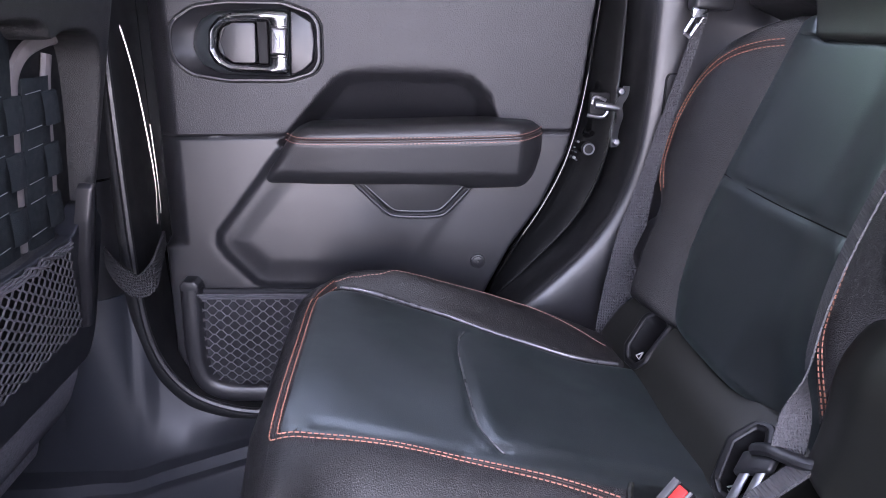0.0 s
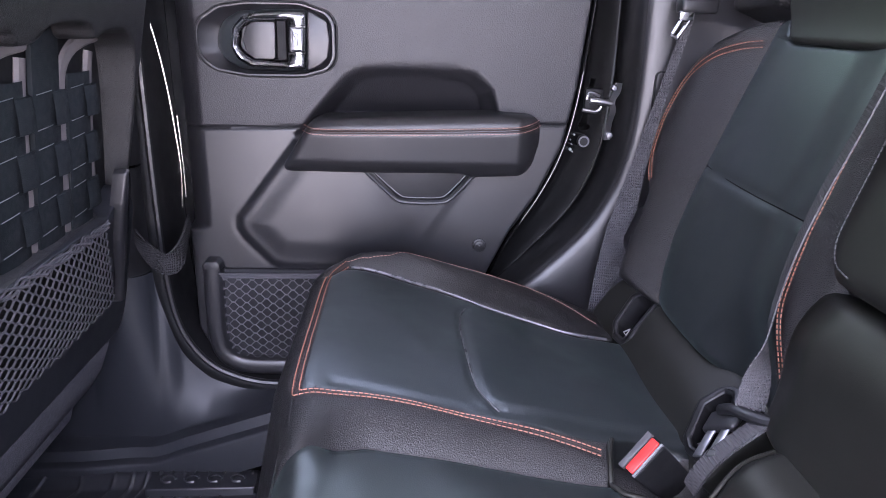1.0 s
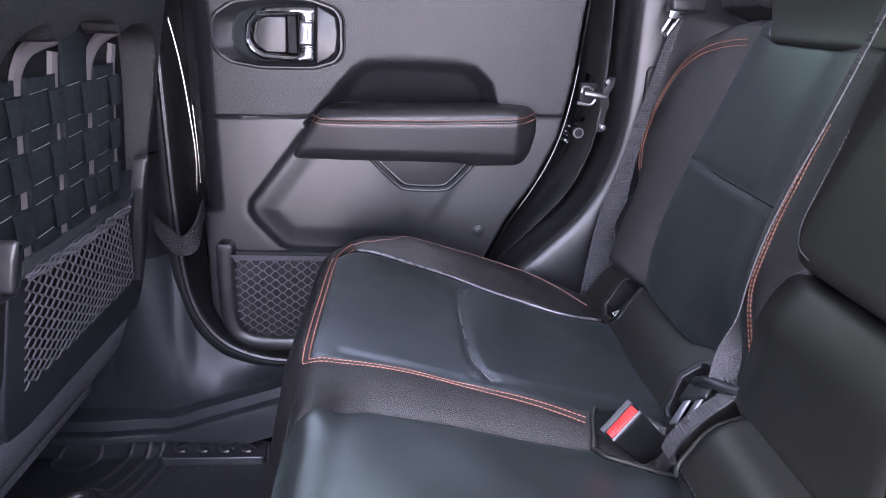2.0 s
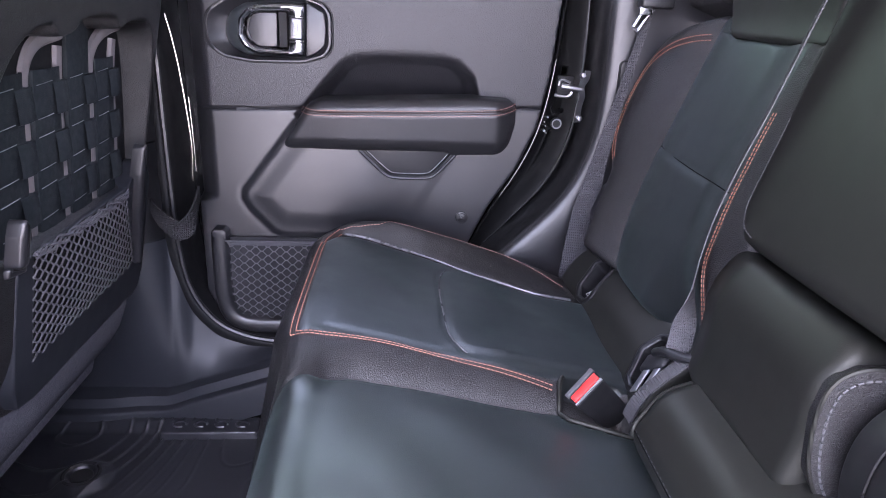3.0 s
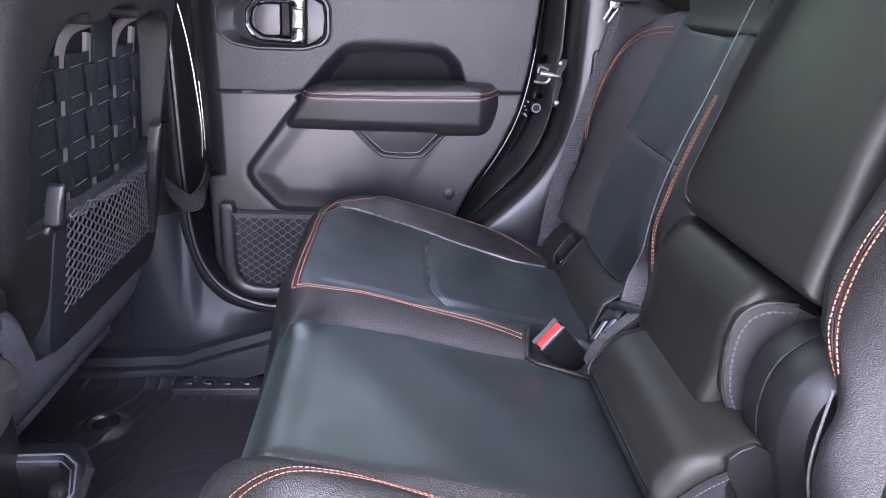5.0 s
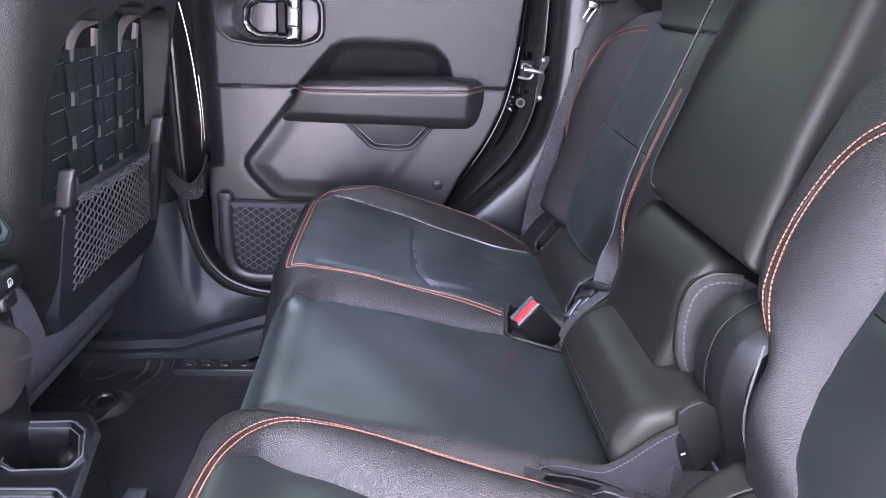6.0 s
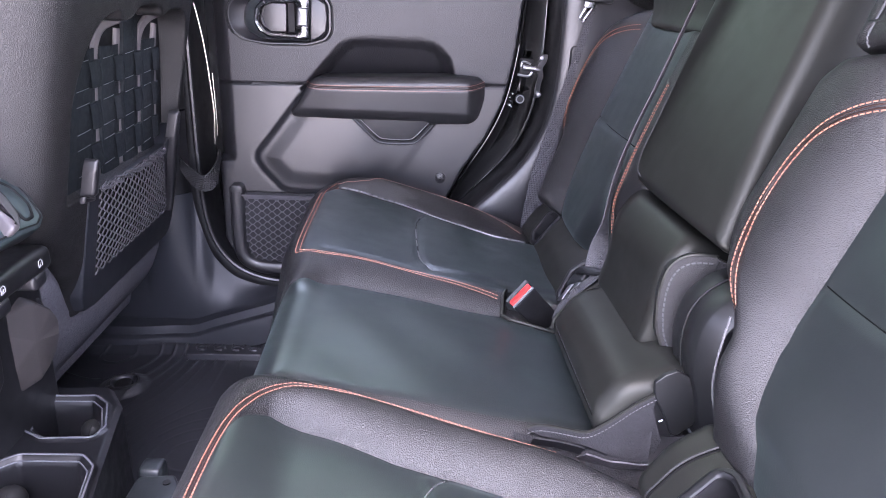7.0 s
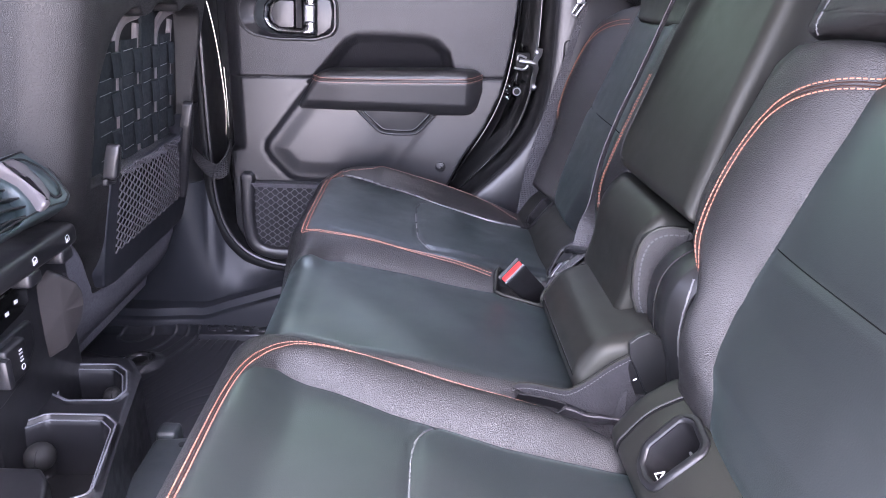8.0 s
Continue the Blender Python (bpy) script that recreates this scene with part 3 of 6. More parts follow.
handle = sheet("handle_bezel", loop(BEZ, ((1.0, 1.116), (1.0, 1.103), (0.994, 1.1006), (0.988, 1.1000), (0.952, 1.1002), (0.944, 1.1015), (0.940, 1.106))), DOOR_SMOOTH, door, "grey bezel round the inside door handle", close_u=True)
part("bezel_groove", tube([(x, 1.1085, z) for x, z in inset(BEZ, -0.0016)], 0.0017, 6, closed=True, up=(0, 1, 0)), RUBBER, handle)
sheet("handle_bowl", loop(BEZ, ((0.943, 1.1030), (0.90, 1.107), (0.80, 1.114), (0.68, 1.121), (0.55, 1.126), (0.30, 1.131), (0.02, 1.131))), DOOR_SMOOTH, handle, "dark recessed bowl", close_u=True)
part("inner_plate", prism(rounded([(-0.160, 0.755), (-0.152, 0.776), (-0.140, 0.783), (-0.106, 0.784), (-0.108, 0.724), (-0.142, 0.724), (-0.154, 0.734)], 0.006), "y", 1.130, 1.106, 0.002), DOOR_SMOOTH, handle, "grey plate inside the pull")
part("side_plate", prism(rounded([(-0.057, 0.706), (-0.036, 0.716), (-0.022, 0.728), (-0.018, 0.757), (-0.022, 0.786), (-0.054, 0.804)], 0.005), "y", 1.112, 1.0985, 0.003), DOOR_SMOOTH, handle)
chrome_out = soften([(-0.056, 0.799), (-0.091, 0.799), (-0.140, 0.796), (-0.158, 0.789), (-0.173, 0.772), (-0.176, 0.742), (-0.167, 0.724), (-0.145, 0.712), (-0.058, 0.710)], 0.005)
shell_out = soften([(-0.054, 0.804), (-0.100, 0.803), (-0.163, 0.799), (-0.188, 0.785), (-0.199, 0.767), (-0.202, 0.745), (-0.192, 0.723), (-0.164, 0.708), (-0.056, 0.705)], 0.006)
chrome_in = soften([(-0.085, 0.786), (-0.132, 0.785), (-0.147, 0.782), (-0.161, 0.770), (-0.165, 0.745), (-0.157, 0.733), (-0.143, 0.723), (-0.087, 0.721)], 0.004)
FACE = ((0.0, 0.026), (0.0, 0.005), (0.12, 0.002), (0.4, 0.0), (0.7, 0.0015), (0.92, 0.005), (1.0, 0.009), (1.0, 0.026))
FLANK = ((0.0, 0.030), (0.05, 0.020), (0.4, 0.011), (0.8, 0.0055), (1.0, 0.004), (1.02, 0.008))


def ring_plate(outer, inner, face, y1, n=96):
    """A loop between two outlines with a rounded face."""
    c = np.mean(np.array(inner), 0)
    rows = []
    a = np.linspace(0, math.tau, n, endpoint=False)

    def polar(poly):
        p = np.array(resample(list(poly) + [poly[0]], 0.001)) - c
        th = np.arctan2(p[:, 1], p[:, 0])
        k = np.argsort(th)
        r = np.hypot(p[:, 0], p[:, 1])
        return np.interp(a, np.r_[th[k] - math.tau, th[k], th[k] + math.tau], np.r_[r[k], r[k], r[k]])
    ro, ri = polar(outer), polar(inner)
    for f, dy in face:
        r = ro * (1 - f) + ri * f
        rows.append(np.c_[c[0] + r * np.cos(a), np.full(n, y1 + dy), c[1] + r * np.sin(a)])
    return rows


pull = sheet("door_pull", ring_plate(chrome_out, chrome_in, FACE, 1.092), CHROME, handle, "satin chrome door pull", close_u=True)
sheet("pull_flank", ring_plate(shell_out, chrome_out, FLANK, 1.092), DIM_CHROME, pull, "flank of the pull, its dark tone standing in for dim reflections", close_u=True)
part("lock_tab", prism(rounded([(-0.084, 0.737), (-0.060, 0.737), (-0.058, 0.776), (-0.082, 0.777)], 0.003), "y", 1.110, 1.0895, 0.004, 3), GREY_METAL, handle, "grey metal lock lever")
for z in (0.7345, 0.7785):
    part("lever_gap", box((-0.083, 1.0925, z - 0.0008), (-0.058, 1.0945, z + 0.0008)), RUBBER, handle, smooth=False)
part("hinge_slot", box((-0.104, 1.106, 0.724), (-0.089, 1.130, 0.785), 0.001, 1), BLACK, handle, "dark hinge slot")
part("lock_mark", tube([(-0.078, 1.0892, 0.745), (-0.069, 1.0892, 0.748), (-0.068, 1.0892, 0.765), (-0.076, 1.0892, 0.768)], 0.0006, 4, closed=True, up=(0, 1, 0)), GREY_PLASTIC, handle)

# screw, strap tab
for r, y in ((0.0125, 1.1045), (0.0095, 1.1015), (0.0035, 1.0985)):
    a = [(0.2405 + r * math.cos(k * math.tau / 20), 0.407 + r * math.sin(k * math.tau / 20)) for k in range(20)]
    part("screw", prism(a, "y", 1.112, y, 0.0012, 2), TRIM if r > 0.003 else STEEL, door)

# map pocket with its net
pocket_out = smooth_line([(-0.250, 0.366), (-0.252, 0.28), (-0.250, 0.215), (-0.232, 0.178), (-0.20, 0.160), (-0.15, 0.156), (0.16, 0.156)], 0.008)
rows = []
for off, y in ((0.0, 1.112), (0.0, 1.088), (0.004, 1.082), (0.010, 1.0805), (0.026, 1.0815), (0.032, 1.086), (0.034, 1.108)):
    q = pocket_out.copy()
    t = np.gradient(q, axis=0)
    t /= np.linalg.norm(t, axis=1)[:, None]
    rows.append(np.c_[q[:, 0] - t[:, 1] * off, np.full(len(q), y), q[:, 1] + t[:, 0] * off])
rim = sheet("pocket_rim", rows, DOOR_SMOOTH, door)
part("rim_end", prism(rounded([(-0.250, 0.360), (-0.218, 0.360), (-0.219, 0.374), (-0.225, 0.381), (-0.244, 0.381), (-0.250, 0.374)], 0.005), "y", 1.112, 1.082, 0.004), DOOR_SMOOTH, door)


def net(name, corner, along, down, nu, nv, r, mat, parent, label, sag=0.0, bulge=None):
    """A knotted net: zigzag cords between two edge vectors; bulge pushes the middle out."""
    bm = bmesh.new()
    corner, along, down = Vector(corner), Vector(along), Vector(down)
    out = Vector(bulge or (0, 0, 0))

    def at(s, t):
        return corner + along * s + down * t + out * math.sin(math.pi * min(1, max(0, s))) * math.sin(math.pi * min(1, max(0.0, t * 0.9 + 0.1)))
    for j in range(nv):
        pts = []
        for i in range(2 * nu + 1):
            up = ((i + j) % 2) * 0.86
            for e in (-0.22, 0.22):
                pts.append(at((i + e) / (2 * nu), min(1.0, (j + up) / nv)))
        tube(pts, r, 4, bm, up=tuple(out.normalized()) if out.length else (0, 0, 1))
    return part(name, bm, mat, parent, label)


part("pocket_back", box((-0.232, 1.100, 0.17), (0.17, 1.109, 0.36)), NET_BACK, door, smooth=False)
net("pocket_net", (-0.226, 1.092, 0.352), (0.36, 0, 0), (0, 0, -0.172), 15, 20, 0.0011, NET_LIGHT, door, "dark elastic net over the map pocket", bulge=(0, -0.012, 0))
for k in range(3):
    part("net_cord", tube([(x, 1.088 - 0.002 * k, 0.349 + 0.004 * k) for x in np.linspace(-0.226, 0.13, 20)], 0.0018, 6), NETCORD, door)

# latch hardware on the door's rear edge and the striker on the body
part("latch_cap", prism([(0.418 + 0.011 * math.cos(k * math.tau / 24), 0.597 + 0.011 * math.sin(k * math.tau / 24)) for k in range(24)], "y", 1.13, 1.118, 0.003), RUBBER, door)


part("cap_ring", tube([(0.418 + 0.0085 * math.cos(k * math.tau / 24), 1.1175, 0.597 + 0.0085 * math.sin(k * math.tau / 24)) for k in range(24)], 0.0014, 6, closed=True, up=(0, 1, 0)), GREY_METAL, door)
# raised steel dots in place of small holes round the cap
for x, z, r in ((0.400, 0.609, 0.0018), (0.394, 0.600, 0.0014), (0.397, 0.592, 0.0012), (0.395, 0.583, 0.0026), (0.399, 0.579, 0.0015)):
    part("edge_dot", prism([(x + r * math.cos(k * math.tau / 8), z + r * math.sin(k * math.tau / 8)) for k in range(8)], "y", 1.125, 1.116, 0.0006, 1), STEEL, door)


# ---- rear seats ----
def slope(x):
    return 0.4206 - 0.2 * x


wide = thing("rear_seat", (0.2, 0.6, 0.0), "black leather two-place rear seat with orange stitching", "car seat", "rear seats")
narrow = thing("rear_seat", (0.2, 0.0, 0.0), "black leather single rear seat with orange stitching", "car seat", "rear seats")

# wide cushion: outer place and middle place
OUTER_CREASE = [(-0.008, 0.925), (0.002, 0.948), (0.020, 0.964), (0.045, 0.970), (0.077, 0.966), (0.148, 0.937), (0.206, 0.915), (0.262, 0.892), (0.319, 0.868), (0.362, 0.858), (0.47, 0.862)]
MID_CREASE = [(-0.009, 0.468), (-0.001, 0.488), (0.016, 0.51), (0.07, 0.536), (0.154, 0.538), (0.24, 0.534), (0.301, 0.534), (0.333, 0.536)]
STEP_FAR = [(0.196, 0.878), (0.186, 0.854), (0.184, 0.80), (0.187, 0.662), (0.197, 0.622), (0.212, 0.604)]
SEAM_FAR = [(0.014, 0.971), (0.000, 0.952), (-0.008, 0.922), (-0.012, 0.88), (-0.012, 0.78), (-0.012, 0.64), (-0.010, 0.585), (-0.008, 0.583), (0.02, 0.585), (0.065, 0.589), (0.153, 0.588), (0.242, 0.575), (0.322, 0.563)]


BUCKLE_LIP = [(0.336, 0.580), (0.330, 0.568), (0.329, 0.551), (0.331, 0.529), (0.338, 0.517), (0.364, 0.509), (0.394, 0.503), (0.415, 0.501)]
BUCKLE_WELL = BUCKLE_LIP + [(0.43, 0.500), (0.43, 0.565), (0.40, 0.582), (0.36, 0.584)]


def wide_detail(x, y):
    ym = np.interp(x, [p[0] for p in MID_CREASE], [p[1] for p in MID_CREASE])
    front = ease(-0.02, 0.05, x)
    strip = np.clip((0.588 - y) / np.maximum(0.03, 0.588 - ym), 0, 1)
    d = -0.028 * strip ** 2.0 * front
    d += 0.010 * (1 - np.exp(-np.clip(ym - y, 0, None) / 0.05)) * front
    yc = np.interp(x, [p[0] for p in OUTER_CREASE], [p[1] for p in OUTER_CREASE])
    rise = np.interp(x, [-0.03, 0.0, 0.015, 0.03, 0.05, 0.09, 0.14, 0.22, 0.30, 0.38, 0.46], [-0.010, -0.003, 0.007, 0.016, 0.022, 0.026, 0.024, 0.017, 0.008, -0.006, -0.024])
    d += (rise + 0.012) * ease(0.0, 1.0, (y - yc) / np.maximum(0.03, 0.985 - yc))
    d -= 0.012 * (np.clip(0.075 - x, 0, 0.09) / 0.085) ** 2 * ease(0.50, 0.45, y)
    d += groove(x, y, OUTER_CREASE, 0.007, 0.008)
    d += groove(x, y, MID_CREASE, 0.004, 0.002)
    d += groove(x, y, STEP_FAR, 0.004, 0.003) + 0.003 * ease(0.183, 0.20, x) * ease(0.60, 0.62, y) * ease(0.0, -0.02, y - yc)
    d += groove(x, y, [(0.03, 0.606), (0.08, 0.600), (0.17, 0.597)], 0.008, 0.0017)
    d += groove(x, y, SEAM_FAR, 0.005, 0.0016)
    d -= 0.024 * ease(0.0, 0.012, inside(x, y, BUCKLE_WELL))
    d += 0.0015 * np.sin(x * 37 + 2 * y) * np.sin(y * 29)
    return d


out = rounded([(-0.004, 0.205), (0.470, 0.205), (0.470, 1.008), (-0.034, 1.008), (-0.034, 0.62), (-0.010, 0.50)], [0.02, 0.02, 0.02, 0.09, 0.04, 0.06], 12)
W = Pad((0, 0, 0.4206), (1, 0, -0.2), (0, 1, 0), out, 0.042, 0.22, wide_detail, 0.0045)
def mid_y(x):
    return np.interp(x, [p[0] for p in MID_CREASE], [p[1] for p in MID_CREASE])


def out_y(x):
    return np.interp(x, [p[0] for p in OUTER_CREASE], [p[1] for p in OUTER_CREASE])


cushion = W.build("cushion", LEATHER, wide, "", [
    ("seat_panel", SMOOTH_LEATHER, lambda x, y: (y > 0.590 - 0.05 * x) & (y < out_y(x)) & (x > -0.006), "smooth dark leather seat panel"),
    ("middle_panel", SMOOTH_LEATHER, lambda x, y: (y < mid_y(x)) & (x > -0.02) & (y > 0.232), "smooth dark leather middle panel")], [mid_y, out_y])
seam(W, SEAM_FAR, cushion, ORANGE, 0.0034, pitch=0.0060, r=0.0008)
EDGE = [(0.012, 0.972), (0.024, 0.980), (0.040, 0.985), (0.06, 0.987), (0.15, 0.984), (0.3, 0.976), (0.37, 0.958), (0.415, 0.925)]
part("edge_stitching", stitches(W.along(EDGE, 0.0004), 0.0062, 0.0042, 0.0007), PALE, cushion, "single row of orange thread")
# pale cords stand in for the highlight along the crease and the step
part("crease_glint", tube(W.along(OUTER_CREASE[2:-1] + [(0.412, 0.862)], 0.0078), 0.0024, 7), PIPING_GLINT, cushion)
part("step_glint", tube(W.along(STEP_FAR, 0.0012), 0.0013, 6), PIPING_GLINT, cushion)

# narrow cushion
SEAM_NEAR = [(-0.008, -0.22), (-0.008, 0.0), (-0.006, 0.08), (-0.001, 0.124), (0.014, 0.163), (0.040, 0.188), (0.071, 0.196), (0.130, 0.197), (0.196, 0.183), (0.262, 0.171), (0.34, 0.160)]
CREASE_NEAR = [(-0.012, 0.040), (-0.002, 0.092), (0.010, 0.128), (0.032, 0.152), (0.060, 0.156), (0.100, 0.148), (0.168, 0.127), (0.233, 0.118), (0.298, 0.102), (0.364, 0.098), (0.43, 0.095)]
STEP_NEAR = [(0.190, -0.20), (0.190, 0.018), (0.192, 0.056), (0.199, 0.082), (0.220, 0.115)]


def near_y(x):
    return np.interp(x, [p[0] for p in CREASE_NEAR], [p[1] for p in CREASE_NEAR])


def near_detail(x, y):
    yc = near_y(x)
    front = ease(-0.01, 0.07, x)
    ys = np.interp(x, [-0.01, 0.02, 0.05, 0.13, 0.34], [0.16, 0.180, 0.192, 0.196, 0.160])
    strip = np.clip((ys - y) / np.maximum(0.02, ys - yc), 0, 1)
    d = -0.034 * strip ** 2.4 * front
    d += 0.014 * (1 - np.exp(-np.clip(yc - y, 0, None) / 0.05)) * front
    d += groove(x, y, STEP_NEAR, 0.004, 0.003) + 0.004 * ease(0.188, 0.205, x) * ease(0.0, -0.02, y - yc)
    d += groove(x, y, SEAM_NEAR, 0.005, 0.0016)
    d += 0.0015 * np.sin(x * 31 + 1) * np.sin(y * 33)
    return d


out = rounded([(-0.026, -0.26), (0.47, -0.26), (0.47, 0.130), (0.345, 0.172), (0.10, 0.222), (-0.026, 0.222)], [0.05, 0.02, 0.03, 0.08, 0.2, 0.115], 8)
N = Pad((0, 0, 0.4206), (1, 0, -0.2), (0, 1, 0), out, 0.034, 0.22, near_detail, 0.0045)
near_cushion = N.build("cushion", LEATHER, narrow, "", [
    ("seat_panel", SMOOTH_LEATHER, lambda x, y: (y < near_y(x)) & (x > -0.004), "smooth dark leather seat panel")], [near_y])
seam(N, SEAM_NEAR, near_cushion, ORANGE, 0.0030, pitch=0.0056, r=0.0006)
part("step_glint", tube(N.along(STEP_NEAR, 0.0010), 0.0012, 6), PIPING_GLINT, near_cushion)

# rear flaps between cushions and backrests
FO, FU = (0.418, 0, 0.325), (0.685, 0, 0.728)


def flap(y0, y1, r, name, parent, crown=0.010, length=0.118, holes=(), material_=None, base=None, fillet=0.012, skew=0.0):
    out = rounded([(0, y0), (length, y0), (length, y1 + skew), (0, y1)], r, 6)

    def swell(a, b):
        d = crown * np.exp(-((a - 0.06) / 0.04) ** 2) + 0 * b
        for h in holes:
            d = d - 0.046 * ease(-0.0055, -0.0005, inside(a, b, h))
        return d
    o, u = base or (FO, FU)
    p = Pad(o, u, (0, 1, 0), out, fillet, 0.05, swell, 0.0035)
    ob = p.build(name, material_ or ARM_LEATHER, parent)
    return p, ob


LATCH_FAR = rounded([(0.024, 0.869), (0.035, 0.890), (0.078, 0.909), (0.094, 0.901), (0.097, 0.880), (0.090, 0.858), (0.041, 0.836), (0.026, 0.845)], 0.008)
LATCH_MID = rounded([(0.027, 0.594), (0.061, 0.613), (0.088, 0.613), (0.094, 0.599), (0.073, 0.573), (0.046, 0.555), (0.028, 0.557), (0.022, 0.580)], 0.008)
LATCH_NEAR = rounded([(0.031, 0.046), (0.044, 0.058), (0.089, 0.064), (0.097, 0.050), (0.093, 0.020), (0.086, 0.011), (0.055, 0.009), (0.033, 0.011), (0.029, 0.028)], 0.014)
F_FAR, flap_far = flap(0.535, 0.990, 0.02, "rear_flap", wide, holes=(LATCH_FAR, LATCH_MID))
F_MID, flap_mid = flap(0.210, 0.474, 0.02, "rear_flap", wide, 0.020, 0.140, material_=ARM_LEATHER, base=((0.386, 0, 0.350), (0.83, 0, 0.56)), fillet=0.026, skew=0.022)
part("flap_stitching", stitches(F_MID.along([(0.010, 0.230), (0.010, 0.36), (0.011, 0.462)], 0.0006), 0.009, 0.0035, 0.0005), BUCKLE_GREY, flap_mid)
part("flap_seam_shade", tube(F_MID.along([(0.0085, 0.225), (0.0085, 0.36), (0.0095, 0.465)], 0.0), 0.0010, 6), SEAM_SHADE, flap_mid)
part("flap_piping", tube(F_MID.along([(0.004, 0.466), (0.05, 0.480), (0.13, 0.490)], 0.004), 0.0030, 8), ARM_LEATHER, flap_mid, "rolled leather edge")
F_NEAR, flap_near = flap(-0.26, 0.146, 0.02, "rear_flap", narrow, holes=(LATCH_NEAR,), material_=ARM_LEATHER, fillet=0.020)

# backrests
BO, BU = (0.453, 0, 0.41), (0.37, 0, 0.93)


def back_pad(outline, fillet, depth, detail, step=0.005):
    return Pad(BO, BU, (0, 1, 0), outline, fillet, depth, detail, step)


STITCH_B = [(0.130, 0.158), (0.148, 0.172), (0.171, 0.190), (0.220, 0.205), (0.268, 0.205), (0.311, 0.194), (0.339, 0.171), (0.362, 0.140), (0.378, 0.108), (0.393, 0.066), (0.402, 0.0), (0.405, -0.25)]
BOLSTER_B = [(-0.02, 0.020), (0.040, 0.050), (0.057, 0.067), (0.080, 0.084), (0.117, 0.102), (0.150, 0.108), (0.194, 0.109), (0.28, 0.112), (0.323, 0.110), (0.388, 0.112), (0.45, 0.113)]


def bolster_y(h):
    return np.interp(h, [p[0] for p in BOLSTER_B], [p[1] for p in BOLSTER_B])


def near_back(h, y):
    e = bolster_y(h)
    wd = np.interp(h, [0.0, 0.06, 0.12, 0.17], [0.055, 0.055, 0.065, 0.092])
    s = np.clip((e + wd - y) / wd, 0, 1)
    fold = np.interp(h, [0.0, 0.03, 0.06, 0.13], [-0.040, -0.032, -0.026, -0.037])
    crest = np.maximum(0.006, np.interp(h, [0.0, 0.016, 0.030, 0.054, 0.081, 0.119, 0.15], [-0.034, -0.028, -0.020, -0.008, 0.0, 0.004, 0.006]) - fold)
    d = fold + crest * (1 - s ** 2.4) + 0.012 * (1 - np.exp(-np.clip(e - y, 0, None) / 0.05))
    d += groove(h, y, [(0.195, 0.109), (0.192, -0.3)], 0.006, 0.0022) * ease(0.0, 0.004, e - y)
    d += 0.0015 * ease(0.14, 0.19, h) * ease(0.2, 0.196, h) * ease(0.0, 0.01, e - y)
    d += groove(h, y, STITCH_B, 0.006, 0.002)
    return d


out = rounded([(-0.01, -0.28), (0.43, -0.28), (0.423, 0.10), (0.412, 0.152), (0.398, 0.225), (0.37, 0.248), (0.20, 0.246), (0.150, 0.208), (0.126, 0.165), (0.108, 0.146), (0.05, 0.138), (-0.01, 0.125)], [0.04, 0.01, 0.03, 0.03, 0.02, 0.03, 0.1, 0.03, 0.03, 0.03, 0.04, 0.02], 8)
NB = back_pad(out, 0.024, 0.09, near_back)
near_rest = NB.build("backrest", LEATHER, narrow, "", [
    ("back_panel", SMOOTH_LEATHER, lambda h, y: y < bolster_y(h), "smooth dark leather back panel")], [bolster_y])
part("panel_seam_shade", tube(NB.along([(0.195, 0.105), (0.193, 0.0), (0.192, -0.27)], 0.0), 0.0008, 6), SEAM_SHADE, near_rest)
seam(NB, STITCH_B, near_rest, ORANGE, 0.0048, pitch=0.0058, r=0.0008)
edge = smooth_line([(0.122, 0.002, 0.146), (0.081, -0.004, 0.137), (0.054, -0.014, 0.136), (0.030, -0.029, 0.135), (0.016, -0.044, 0.134), (-0.004, -0.052, 0.132)], 0.004)
part("edge_piping", tube([Vector(BO) + Vector(BU) * h + Vector((-0.93, 0, 0.37)) * w + Vector((0, y, 0)) for h, w, y in edge], 0.0014, 7), PIPING_GLINT, near_rest)
out = rounded([(0.436, -0.28), (0.62, -0.28), (0.62, 0.265), (0.403, 0.232), (0.418, 0.152), (0.429, 0.10)], [0.01, 0.03, 0.03, 0.012, 0.02, 0.02], 6)
TB = back_pad(out, 0.014, 0.08, lambda a, b: 0.0 + 0 * a + groove(a, b, [(0.40, 0.212), (0.62, 0.232)], 0.004, 0.003))
top_near = TB.build("shoulder_pad", LEATHER, narrow)
part("seam_cord", tube(TB.along([(0.408, 0.213), (0.60, 0.230)], 0.001), 0.0016, 6), GREY_THREAD, top_near)

# outer place's backrest
INNER_ST = [(0.05, 0.550), (0.096, 0.574), (0.119, 0.583), (0.148, 0.592), (0.196, 0.605), (0.238, 0.610), (0.275, 0.615), (0.312, 0.617)]
OUTER_ST = [(0.155, 0.990), (0.166, 1.000), (0.192, 1.022), (0.216, 1.034), (0.254, 1.047), (0.300, 1.046), (0.329, 1.032), (0.362, 1.000), (0.386, 0.960), (0.397, 0.934)]
PANEL_OUT = [(0.0, 0.84), (0.049, 0.880), (0.10, 0.903), (0.156, 0.915), (0.217, 0.920), (0.308, 0.924), (0.40, 0.926), (0.45, 0.926)]
PANEL_IN = [(0.0, 0.530), (0.05, 0.558), (0.119, 0.589), (0.196, 0.609), (0.275, 0.620), (0.45, 0.628)]


def panel_out(h):
    return np.interp(h, [p[0] for p in PANEL_OUT], [p[1] for p in PANEL_OUT])


def panel_in(h):
    return np.interp(h, [p[0] for p in PANEL_IN], [p[1] for p in PANEL_IN])


